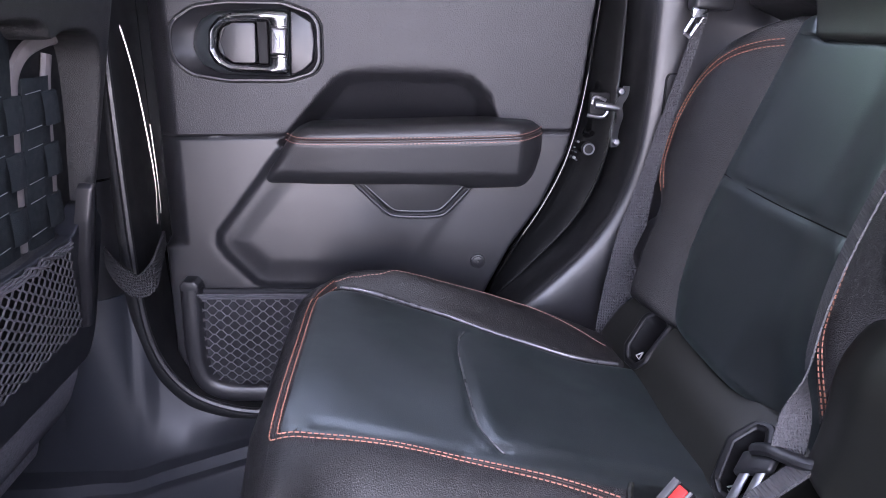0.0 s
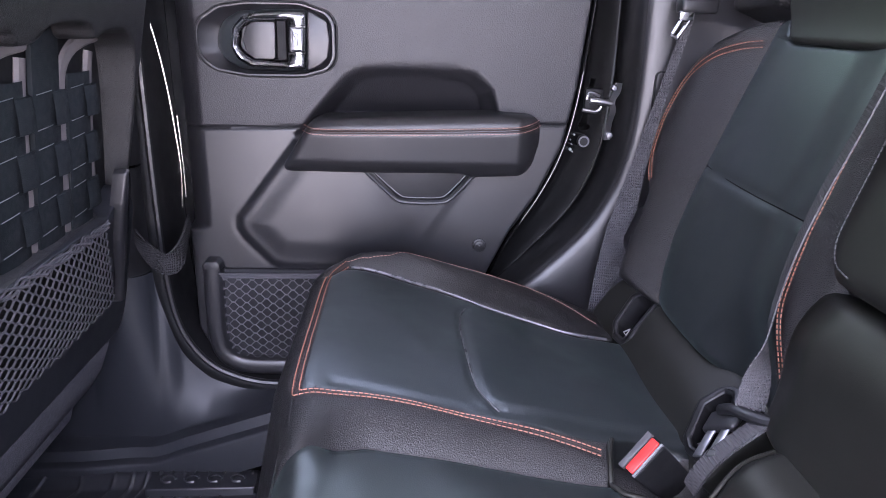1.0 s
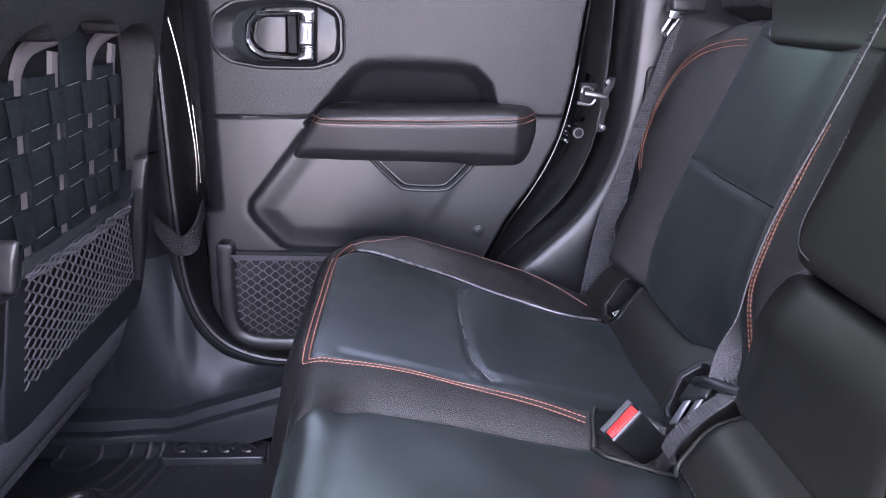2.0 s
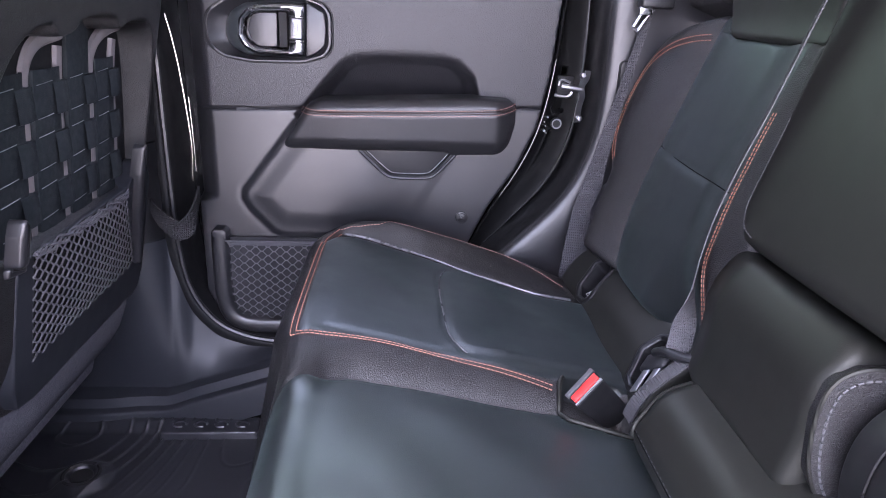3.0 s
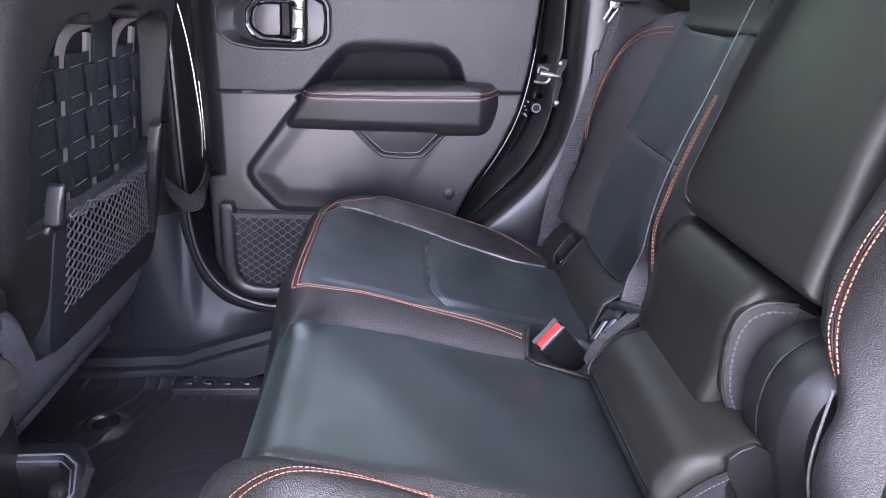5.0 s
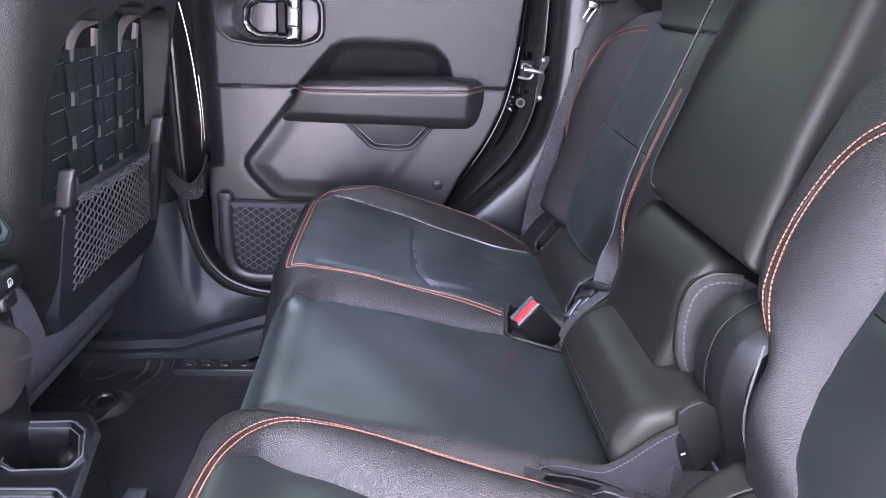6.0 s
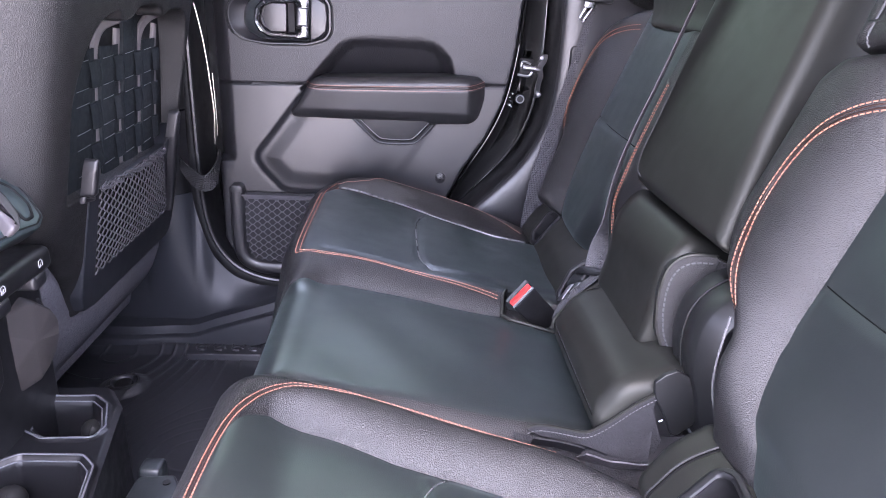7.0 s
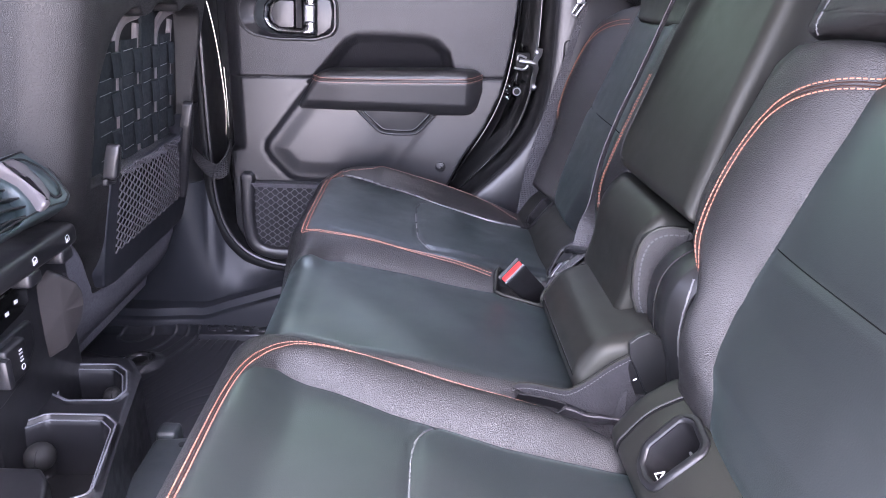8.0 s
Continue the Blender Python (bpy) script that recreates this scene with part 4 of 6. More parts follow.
def far_back(h, y):
    eo, ei = panel_out(h), panel_in(h)
    s = np.clip((eo + 0.105 - y) / 0.105, 0, 1)
    d = 0.020 - 0.044 * s ** 1.9 + 0.010 * (1 - np.exp(-np.clip(eo - y, 0, None) / 0.03))
    d -= 0.036 * ease(0.13, 0.0, h) * ease(0.70, 0.60, y)
    d += 0.012 * ease(ei + 0.09, ei, y) - 0.016 * ease(ei, ei - 0.06, y)
    d += groove(h, y, [(0.211, 0.922), (0.2035, 0.781), (0.2035, 0.61)], 0.006, 0.0025) * ease(0.0, 0.004, eo - y) * ease(0.0, 0.004, y - ei)
    d += 0.002 * ease(0.15, 0.197, h) * ease(0.207, 0.203, h) * ease(0.0, 0.01, eo - y) * ease(0.0, 0.01, y - ei)
    st = np.interp(h, [p[0] for p in INNER_ST], [p[1] for p in INNER_ST])
    d += 0.010 * np.exp(-((y - st + 0.026) / 0.013) ** 2) * ease(0.30, 0.40, h)
    d += groove(h, y, OUTER_ST, 0.006, 0.002) + groove(h, y, INNER_ST, 0.005, 0.002)
    return d


out = rounded([(0.0, 0.520), (0.160, 0.535), (0.28, 0.560), (0.404, 0.585), (0.408, 0.86), (0.442, 0.890), (0.438, 0.935), (0.418, 0.968), (0.385, 1.014), (0.345, 1.048), (0.300, 1.066), (0.250, 1.066), (0.205, 1.050), (0.160, 1.014), (0.138, 0.985), (0.06, 0.965), (0.0, 0.93)], [0.02, 0.1, 0.1, 0.01, 0.02, 0.01, 0.02, 0.05, 0.06, 0.06, 0.06, 0.06, 0.06, 0.04, 0.03, 0.05, 0.01], 8)
FB = back_pad(out, 0.016, 0.09, far_back)
far_rest = FB.build("backrest", LEATHER, wide, "", [
    ("back_panel", SMOOTH_LEATHER, lambda h, y: (y < panel_out(h)) & (y > panel_in(h)), "smooth dark leather back panel")], [panel_in, panel_out])
part("panel_seam_shade", tube(FB.along([(0.211, 0.918), (0.2035, 0.781), (0.2035, 0.615)], 0.0), 0.0008, 6), SEAM_SHADE, far_rest)
seam(FB, OUTER_ST, far_rest, ORANGE, 0.0046, pitch=0.0060, r=0.0008)
seam(FB, INNER_ST, far_rest, ORANGE, 0.0026, pitch=0.0058, r=0.0008, name="inner_stitching")
out = rounded([(0.395, 0.598), (0.62, 0.61), (0.62, 0.90), (0.446, 0.887), (0.398, 0.856)], [0.012, 0.03, 0.03, 0.03, 0.03], 6)
HB = back_pad(out, 0.007, 0.08, lambda a, b: -0.006 + 0.02 * ease(0.41, 0.50, a))
HB.build("headrest", ARM_LEATHER, wide)
out = rounded([(0.143, 0.950), (0.136, 0.996), (0.105, 1.038), (0.062, 1.052), (0.020, 1.034), (-0.006, 1.000), (-0.006, 0.940)], [0.01, 0.03, 0.04, 0.05, 0.04, 0.02, 0.01], 6)
back_pad(out, 0.022, 0.08, lambda a, b: -0.004 - 0.045 * ease(0.050, -0.010, a)).build("hinge_cap", TRIM, wide, "smooth dark cap beside the backrest's foot")
out = rounded([(0.447, 0.902), (0.62, 0.92), (0.62, 1.07), (0.438, 1.04)], 0.015, 6)
back_pad(out, 0.012, 0.08, lambda a, b: 0.010 + 0 * a).build("shoulder_pad", LEATHER, wide)

# fold-down armrest and the block below it
out = rounded([(0.165, 0.226), (0.2325, 0.246), (0.295, 0.266), (0.361, 0.278), (0.448, 0.294), (0.62, 0.324), (0.62, 0.622), (0.404, 0.590), (0.28, 0.568), (0.195, 0.556), (0.165, 0.525)], [0.008, 0.1, 0.1, 0.1, 0.1, 0.02, 0.02, 0.1, 0.1, 0.05, 0.03], 8)
AR = back_pad(out, 0.018, 0.09, lambda a, b: 0.008 + 0.006 * np.exp(-((b - 0.42) / 0.12) ** 2) + 0 * a)
arm = AR.build("centre_armrest", ARM_LEATHER, wide, "fold-down centre armrest in smooth black leather")
part("corner_stitching", stitches(AR.along([(0.31, 0.560), (0.25, 0.552), (0.205, 0.546), (0.182, 0.532), (0.176, 0.50)], 0.0004), 0.0062, 0.0042, 0.0008), GREY_THREAD, arm, "grey thread at the armrest's lower corner")
out = rounded([(-0.005, 0.292), (0.160, 0.292), (0.160, 0.560), (-0.005, 0.545)], [0.02, 0.03, 0.02, 0.02], 8)
MB = back_pad(out, 0.016, 0.09, lambda a, b: -0.008 + 0.022 * np.exp(-((a - 0.108) / 0.055) ** 2) - 0.02 * ease(0.48, 0.56, b))
MB.build("lower_block", ARM_LEATHER, wide)

# ---- front passenger seat ----
fseat = thing("front_seat", (-0.55, 0.74, 0.0), "front seat back with woven straps and net pocket", "car seat")
SO, SV = (-0.40, 0, 0.20), (0.215, 0, 0.977)


def hh(z):
    return (z - 0.2) / 0.977


REC = [(0.520, 0.50), (0.518, 0.577), (0.511, 0.640), (0.523, 0.684), (0.545, 0.722), (0.573, 0.752), (0.607, 0.767), (0.646, 0.773), (0.654, 0.754), (0.698, 0.757),
       (0.721, 0.777), (0.822, 0.779), (0.832, 0.753), (0.872, 0.770), (0.960, 0.766), (0.985, 0.70), (0.995, 0.50)]
REC = [(y, hh(z)) for y, z in smooth_line(REC, 0.006, 2)]


def seat_back(y, h):
    q = inside(y, h, REC)
    d = -0.055 * ease(-0.003, 0.014, q)
    d -= 0.03 * ease(0.52, 0.42, y) ** 2 + 0.03 * ease(0.98, 1.06, y) ** 2
    return d


out = rounded([(0.43, 0.275), (0.488, 0.230), (0.534, 0.194), (0.565, 0.158), (0.583, 0.120), (0.600, 0.06), (1.045, 0.06), (1.03, 0.80), (0.42, 0.80)], [0.02, 0.04, 0.04, 0.04, 0.04, 0.02, 0.05, 0.12, 0.12], 8)
SB = Pad(SO, (0, 1, 0), SV, out, 0.045, 0.07, seat_back, 0.0026)
SB.build("seat_back", LEATHER, fseat)

# recess tray with woven straps
def tray_x(z):
    return -0.332 + 0.11 * (z - 0.69)


TRAY = [(0.50, 0.48), (0.50, 0.66), (0.56, 0.765), (0.64, 0.80), (0.99, 0.80), (1.01, 0.70), (1.015, 0.48)]
bm = prism(rounded(TRAY, 0.02), "x", -0.012, -0.006)
for v in bm.verts:
    v.co.x += tray_x(v.co.z)
# matt black puts the recess's shade into the colour
part("recess_back", bm, BLACK, fseat, "black backing standing in for the shade behind the straps")
RIBS = [[(0.672, 0.49), (0.668, 0.60), (0.667, 0.70), (0.672, 0.722), (0.690, 0.742), (0.722, 0.752), (0.765, 0.756)],
        [(0.764, 0.49), (0.757, 0.60), (0.753, 0.70), (0.757, 0.74)],
        [(0.852, 0.49), (0.848, 0.60), (0.846, 0.70), (0.853, 0.725), (0.876, 0.745), (0.920, 0.757), (0.967, 0.762)],
        [(0.935, 0.52), (0.930, 0.60), (0.924, 0.70), (0.932, 0.74)]]
for rib in RIBS:
    p = smooth_line(rib, 0.006)
    bm = tube([(tray_x(z) - 0.004, y, z) for y, z in p], 0.0100, 8, up=(1, 0, 0), flat=0.6)
    part("frame_rib", bm, RIB, fseat, "pale curved rib of the seat frame")
VERT = [(0.515, 0.660), (0.682, 0.752), (0.771, 0.838), (0.858, 0.924)]
BANDS = [(0.655, 0.697), (0.590, 0.632), (0.524, 0.566)]
for k, (y0, y1) in enumerate(VERT):
    rows = []
    for z in np.linspace(0.485, 0.79 if k == 2 else 0.715, 60):
        x = tray_x(z) + 0.003
        rows.append([(px, y, z) for y, px in ((y0, x - 0.006), (y0 + 0.001, x - 0.001), (y0 + 0.004, x), ((y0 + y1) / 2, x + 0.001), (y1 - 0.004, x), (y1 - 0.001, x - 0.001), (y1, x - 0.006))])
    strap = sheet("vertical_strap", rows, STRAP, fseat, "dark webbing strap")
    split = y1 - 0.024
    for b0, b1 in BANDS:
        for zz in (b0, b1):
            a, b = max(y0 + 0.004, split - 0.045), split - 0.002
            part("bar_tack", tube([(tray_x(zz) + 0.0046, a, zz), (tray_x(zz) + 0.0050, (a + b) / 2, zz + 0.001), (tray_x(zz) + 0.0046, b, zz + 0.002)], 0.0006, 4), GREY_PLASTIC, strap)
        rows = []
        for y in np.linspace(split, y1 + 0.0185, 16):
            f = (y - split) / (y1 + 0.0185 - split)
            x = tray_x((b0 + b1) / 2) + 0.0045 + 0.0040 * math.sin(math.pi * min(1.0, 0.15 + 0.85 * f))
            rows.append([(x - 0.005, y, b0 - 0.0005), (x, y, b0 + 0.001), (x + 0.0008, y, (b0 + b1) / 2), (x, y, b1 - 0.001), (x - 0.005, y, b1 + 0.0005)])
        sheet("horizontal_strap", rows, STRAP, fseat, "dark webbing strap crossing the rib")


def seat_x(z):
    return -0.33 + 0.22 * (z - 0.52)


# lower back plate, net, hooks
def plate(name, outline, off0, off1, bevel, mat, parent, label=""):
    bm = prism(outline, "x", off0, off1, bevel, 3)
    for v in bm.verts:
        v.co.x += seat_x(v.co.z)
    return part(name, bm, mat, parent, label)


PLATE = rounded([(0.588, 0.500), (0.590, 0.40), (0.594, 0.315), (0.606, 0.284), (0.65, 0.276), (1.03, 0.276), (1.045, 0.32), (1.03, 0.50), (0.985, 0.545), (0.93, 0.505), (0.62, 0.498)],
                [0.02, 0.05, 0.03, 0.012, 0.03, 0.03, 0.03, 0.04, 0.02, 0.02, 0.02])
plate("back_plate", PLATE, -0.03, 0.003, 0.004, SILL, fseat, "dark plastic lower back plate")
plate("net_backing", [(0.625, 0.498), (0.637, 0.345), (0.98, 0.35), (0.91, 0.498)], 0.0, 0.0045, 0.0, CARPET, fseat)


def seat_net():
    bm = bmesh.new()

    def at(s, t):
        top = np.array([0.617, 0.500]) * (1 - s) + np.array([0.915, 0.497]) * s
        low = np.array([0.632, 0.342]) * (1 - s) + np.array([0.985, 0.347]) * s
        y, z = top * (1 - t) + low * t
        return (seat_x(z) + 0.006 + 0.010 * math.sin(math.pi * s) * math.sin(math.pi * (0.15 + 0.85 * t)), y, z)
    nu, nv = 13, 20
    for j in range(nv):
        tube([at(min(1.0, max(0.0, (i + e) / (2 * nu))), min(1.0, (j + ((i + j) % 2) * 0.84) / nv)) for i in range(2 * nu + 1) for e in (-0.24, 0.24)], 0.00135, 5, bm, up=(1, 0, 0))
    return bm, at


bm, net_at = seat_net()
part("seat_net", bm, NETCORD, fseat, "dark elastic net pocket")
bm = bmesh.new()
for k in range(4):
    tube([Vector(net_at(s, 0)) + Vector((0.003 + 0.0016 * math.sin(s * 60 + k * 2), 0, 0.003 * k - 0.004 + 0.0018 * math.sin(s * 47 + k * 1.7))) for s in np.linspace(0, 1, 60)], 0.0018, 5, bm)
part("gathered_cord", bm, NETCORD, fseat, "bunched elastic cords along the net's top")
HOOK_NEAR = [(0.570, 0.498), (0.588, 0.498), (0.588, 0.535), (0.584, 0.552), (0.578, 0.560), (0.573, 0.556), (0.570, 0.540)]
HOOK_FAR = [(0.984, 0.345), (0.996, 0.345), (0.993, 0.400), (0.976, 0.460), (0.966, 0.520), (0.960, 0.560), (0.953, 0.575), (0.946, 0.566), (0.946, 0.520), (0.954, 0.460), (0.972, 0.400)]
for pts in (HOOK_NEAR, HOOK_FAR):
    plate("net_hook", rounded(pts, 0.008), -0.004, 0.018, 0.006, DOOR_SMOOTH, fseat, "grey plastic net hook")
plate("hook_foot", rounded([(0.562, 0.490), (0.602, 0.484), (0.602, 0.497), (0.562, 0.503)], 0.004), 0.0, 0.008, 0.004, DOOR_SMOOTH, fseat)

# felt skirt, side bolster and plastic side cover
felt_rows = []
for y in np.linspace(0.44, 1.06, 50):
    e = float(ease(0.56, 0.44, y))
    lift = 0.02 * float(ease(0.6, 1.0, y))
    top = float(np.interp(y, [0.44, 0.488, 0.534, 0.565, 0.60, 0.65], [0.475, 0.440, 0.404, 0.370, 0.315, 0.300]))
    prof = [(-0.026, top), (-0.010, top - 0.012), (-0.004, top - 0.03), (-0.002 - 0.015 * e, 0.24), (-0.012 - 0.02 * e, 0.19), (-0.03, 0.15), (-0.06, 0.125 + lift), (-0.10, 0.115 + lift), (-0.25, 0.12)]
    felt_rows.append([(seat_x(z) - 0.004 + dx - 0.012, y, z) for dx, z in prof])
sheet("seat_skirt", felt_rows, FELT, fseat, "grey felt skirt under the seat back")
part("cushion_base", box((-0.95, 0.46, 0.10), (-0.47, 1.03, 0.30), 0.03, 3), FELT, fseat)
bm = box((-0.66, 0.425, 0.30), (-0.400, 0.56, 1.00), 0.05, 5)
for v in bm.verts:
    v.co.x += 0.22 * (v.co.z - 0.52)
part("side_bolster", bm, LEATHER, fseat, "grained leather side bolster")
COVER_EDGE = [(0.437, 0.405), (0.470, 0.374), (0.481, 0.347), (0.478, 0.315), (0.468, 0.285), (0.450, 0.257), (0.431, 0.238)]
cover = rounded([(0.330, 0.400), (0.405, 0.402)] + COVER_EDGE + [(0.330, 0.222)], [0.01, 0.02, 0.02, 0.02, 0.03, 0.05, 0.05, 0.03, 0.01, 0.01])
mid = np.mean(np.array(cover), 0)
rows = []
for f, x in ((1.0, -0.50), (1.0, -0.412), (0.985, -0.402), (0.95, -0.394), (0.78, -0.366), (0.74, -0.3605), (0.69, -0.358), (0.0001, -0.356)):
    rows.append([(x + 0.5 * (mid[0] + (y - mid[0]) * f - 0.440), mid[0] + (y - mid[0]) * f, mid[1] + (z - mid[1]) * f) for y, z in cover[::-1]])
sheet("side_cover", rows, SIDE_COVER, fseat, "brown-grey plastic seat side cover with bevelled edges", close_u=True)
part("cover_felt", tube(smooth_line([(-0.400 + 0.5 * (y - 0.440), y + 0.006, z - 0.002) for y, z in COVER_EDGE], 0.006), 0.0075, 8), DARK_FELT, fseat, "felt edging beside the side cover")

# ---- pillar, sill and rear trim of the far side ----
def column(name, rows, mat, label):
    """A half-round trim lofted through (z, x0, x1, y_front)."""
    pts = []
    for z, x0, x1, y in rows:
        c, a = (x0 + x1) / 2, (x1 - x0) / 2
        ring = []
        for k in range(25):
            th = math.pi * k / 24
            cx, sy = math.cos(th), math.sin(th)
            ring.append((c - a * math.copysign(abs(cx) ** 0.7, cx), 1.11 - (1.11 - y) * abs(sy) ** 0.6, z))
        pts.append(ring)
    ob = sheet(name, pts, mat)
    return tagged(ob, label, "trim", kind="structure")


column("trim_pillar_upper", [(1.38, -0.44, -0.318, 1.03), (0.90, -0.44, -0.318, 1.03), (0.70, -0.44, -0.322, 1.032), (0.556, -0.44, -0.326, 1.036)], TRIM, "dark plastic centre pillar trim, upper part")
column("trim_pillar_middle", [(0.552, -0.44, -0.328, 1.036), (0.50, -0.44, -0.330, 1.036), (0.46, -0.44, -0.330, 1.034), (0.435, -0.44, -0.330, 1.030), (0.40, -0.44, -0.332, 1.036), (0.366, -0.44, -0.334, 1.038)], TRIM,
       "dark plastic centre pillar trim, middle part")
def sill_top(x):
    return float(np.interp(x, [-0.80, -0.325, -0.316, -0.305, -0.296, -0.25, -0.187, -0.12, 0.32], [0.364, 0.364, 0.350, 0.290, 0.246, 0.178, 0.148, 0.138, 0.138]))


sill = []
for x in np.r_[np.linspace(-0.80, -0.46, 12), np.linspace(-0.45, -0.10, 72), np.linspace(-0.08, 0.32, 16)]:
    r = 0.36 * max(0.0, x + 0.345) * float(ease(-0.40, -0.28, x))
    a = 0.055 + min(r, 0.085) * 0.9
    top = max(sill_top(x), a + 0.02)
    k = 1 - ((x + 0.387) / 0.057) ** 2
    y_top = 1.088 - 0.050 * math.sqrt(max(0.0, k)) if k > 0 else (1.088 if x < -0.4 else 1.078)
    row = [(x, 1.095, top + 0.004)]
    for f in np.linspace(0, 1, 22):
        g = f ** 1.9
        spread = math.exp(-((x + 0.375) / (0.045 + 0.08 * f)) ** 2)
        y = y_top * (1 - f) + (1.078 - 0.040 * spread) * f
        y = y * (1 - g) + 1.036 * g
        row.append((x, y, top + (a + 0.003 - top) * f))
    fwd = 0.012 * float(ease(-0.36, -0.48, x))
    for y, dz in ((1.034, 0.0015), (1.031, 0.0), (1.016, -0.003), (1.0125, -0.004), (1.011, -0.0065), (1.009, -0.020), (1.0075, -0.0225), (1.004, -0.0235), (0.996, -0.026), (0.9935, -0.028), (0.992, -0.032), (0.988, -0.05), (0.984, -0.09)):
        row.append((x, y - fwd, max(-0.02, a + dz)))
    sill.append(row)
ob = sheet("trim_sill", sill, SILL, None, "", sharp=40)
tagged(ob, "dark plastic sill that flares up into the pillar", "sill", kind="structure")

edge = smooth_line(APERTURE, 0.012)
edge = edge[(edge[:, 0] > 0.15)]
t = np.gradient(edge, axis=0)
t /= np.linalg.norm(t, axis=1)[:, None]
nrm = np.stack([t[:, 1], -t[:, 0]], 1)
rows = []
for off, y in ((0.000, 1.110), (0.001, 1.090), (0.003, 1.076), (0.007, 1.068), (0.014, 1.0635), (0.024, 1.0605), (0.040, 1.0580), (0.060, 1.0570), (0.085, 1.0580), (0.13, 1.062), (0.22, 1.066)):
    q = edge + nrm * off
    rows.append(np.c_[q[:, 0], np.full(len(q), y), q[:, 1]])
ob = sheet("trim_rear_pillar", rows, DOOR_SMOOTH, None)
tagged(ob, "dark grey plastic rear pillar trim beside the door", "trim", kind="structure")
ARCH = [(0.20, -0.02), (0.235, 0.13), (0.33, 0.25), (0.44, 0.35), (0.54, 0.45), (0.585, 0.56), (0.595, 0.99), (1.38, 0.99), (1.38, -0.02)]
ob = part("wall_wheel_arch", prism(ARCH, "y", 1.14, 1.0655, 0.004, 2), DOOR_SMOOTH)
tagged(ob, "grey plastic panel over the wheel arch", "panel", kind="structure")
ob = part("trim_slot", tube([(x, 1.0595, z) for x, z in rounded([(0.512, 0.655), (0.545, 0.655), (0.552, 0.722), (0.512, 0.722)], 0.01)], 0.0022, 6, closed=True, up=(0, 1, 0)), RUBBER)
tagged(ob, "dark outline of a cover in the pillar trim", "trim", kind="structure")

# striker
striker = thing("door_striker", (0.46, 1.12, 0.64), "steel door striker with bolts on the black frame", "striker")
part("base_plate", ribbon(smooth_line([(0.464, 1.098, 0.700), (0.463, 1.098, 0.686), (0.454, 1.094, 0.676), (0.4525, 1.092, 0.665), (0.4575, 1.094, 0.654), (0.453, 1.097, 0.636), (0.452, 1.098, 0.620), (0.452, 1.098, 0.604)], 0.003, 2), 0.012, (1.0, 0.35, 0.2), 0.003), STEEL, striker, "bent steel striker plate")
part("loop_bar", tube([(0.453, 1.094, 0.666), (0.436, 1.092, 0.669), (0.416, 1.094, 0.671)], 0.0055, 10), STEEL, striker, "round striker bar")
part("lower_hook", tube(smooth_line([(0.404, 1.093, 0.655), (0.420, 1.092, 0.652), (0.430, 1.092, 0.652), (0.436, 1.093, 0.661)], 0.002, 2), 0.0030, 8), STEEL, striker)
part("upper_hook", tube(smooth_line([(0.411, 1.096, 0.672), (0.412, 1.095, 0.683), (0.420, 1.094, 0.683), (0.432, 1.094, 0.678)], 0.002, 2), 0.0024, 8), STEEL, striker)
part("housing", box((0.408, 1.097, 0.648), (0.440, 1.110, 0.690), 0.004, 2), BLACK, striker, "black latch mouth")
for z in (0.612, 0.692):
    part("bolt", prism([(0.456 + 0.006 * math.cos(k * math.tau / 6), z + 0.006 * math.sin(k * math.tau / 6)) for k in range(6)], "y", 1.104, 1.092, 0.002), GREY_METAL, striker)

# check strap
strap = thing("check_strap", (-0.3, 1.05, 0.40), "grey woven check strap looping from pillar to door", "strap")
pts = smooth_line([(-0.345, 1.050, 0.440), (-0.333, 1.030, 0.435), (-0.316, 1.010, 0.427), (-0.295, 0.995, 0.415), (-0.276, 0.985, 0.408), (-0.263, 0.990, 0.413), (-0.256, 1.010, 0.428), (-0.258, 1.040, 0.442), (-0.268, 1.095, 0.452)], 0.006)
part("webbing", ribbon(pts, [0.024 + 0.011 * math.sin(math.pi * i / (len(pts) - 1)) for i in range(len(pts))], (0.0, 0.10, 1.0), 0.004), STRAP_WEB, strap)

# ---- floor mat ----
floor_mat = thing("floor_mat", (-0.4, 0.75, -0.01), "black rubber floor mat with contour-line relief", "floor mat")
xs, ys = np.arange(-0.80, 0.06, 0.0025), np.arange(0.30, 0.990, 0.0025)
X, Y = np.meshgrid(xs, ys, indexing="ij")
field = np.zeros(X.shape)
rng = np.random.RandomState(4)
for k in range(6):
    f, a, ph = 6 + 3.0 * k, rng.uniform(0, math.tau), rng.uniform(0, math.tau)
    field += np.sin((X * math.cos(a) + Y * math.sin(a)) * f + ph) / (1 + 0.55 * k)
gx, gy = np.gradient(field * 2.8, 0.0025)
line = np.abs(np.mod(field * 2.8, 1.0) - 0.5) / np.maximum(4.0, np.hypot(gx, gy))
mask = ease(0.5, 0.2, np.hypot((X + 0.22) / 0.22, (Y - 0.72) / 0.20) - 0.6)
Zm = 0.0 + 0.0026 * ease(0.0040, 0.0008, line) * (1 - 0.75 * mask)
Zm += 0.016 * ease(0.955, 0.985, Y) + 0.03 * ease(-0.50, -0.64, X) * ease(0.9, 0.8, Y) * 0.5
Zm += 0.012 * ease(0.055, 0.030, np.hypot(X + 0.432, Y - 0.825)) - 0.012 * ease(0.026, 0.018, np.hypot(X + 0.432, Y - 0.825))
sheet("mat_body", np.stack([X, Y, Zm], -1), MAT_RUBBER, floor_mat)
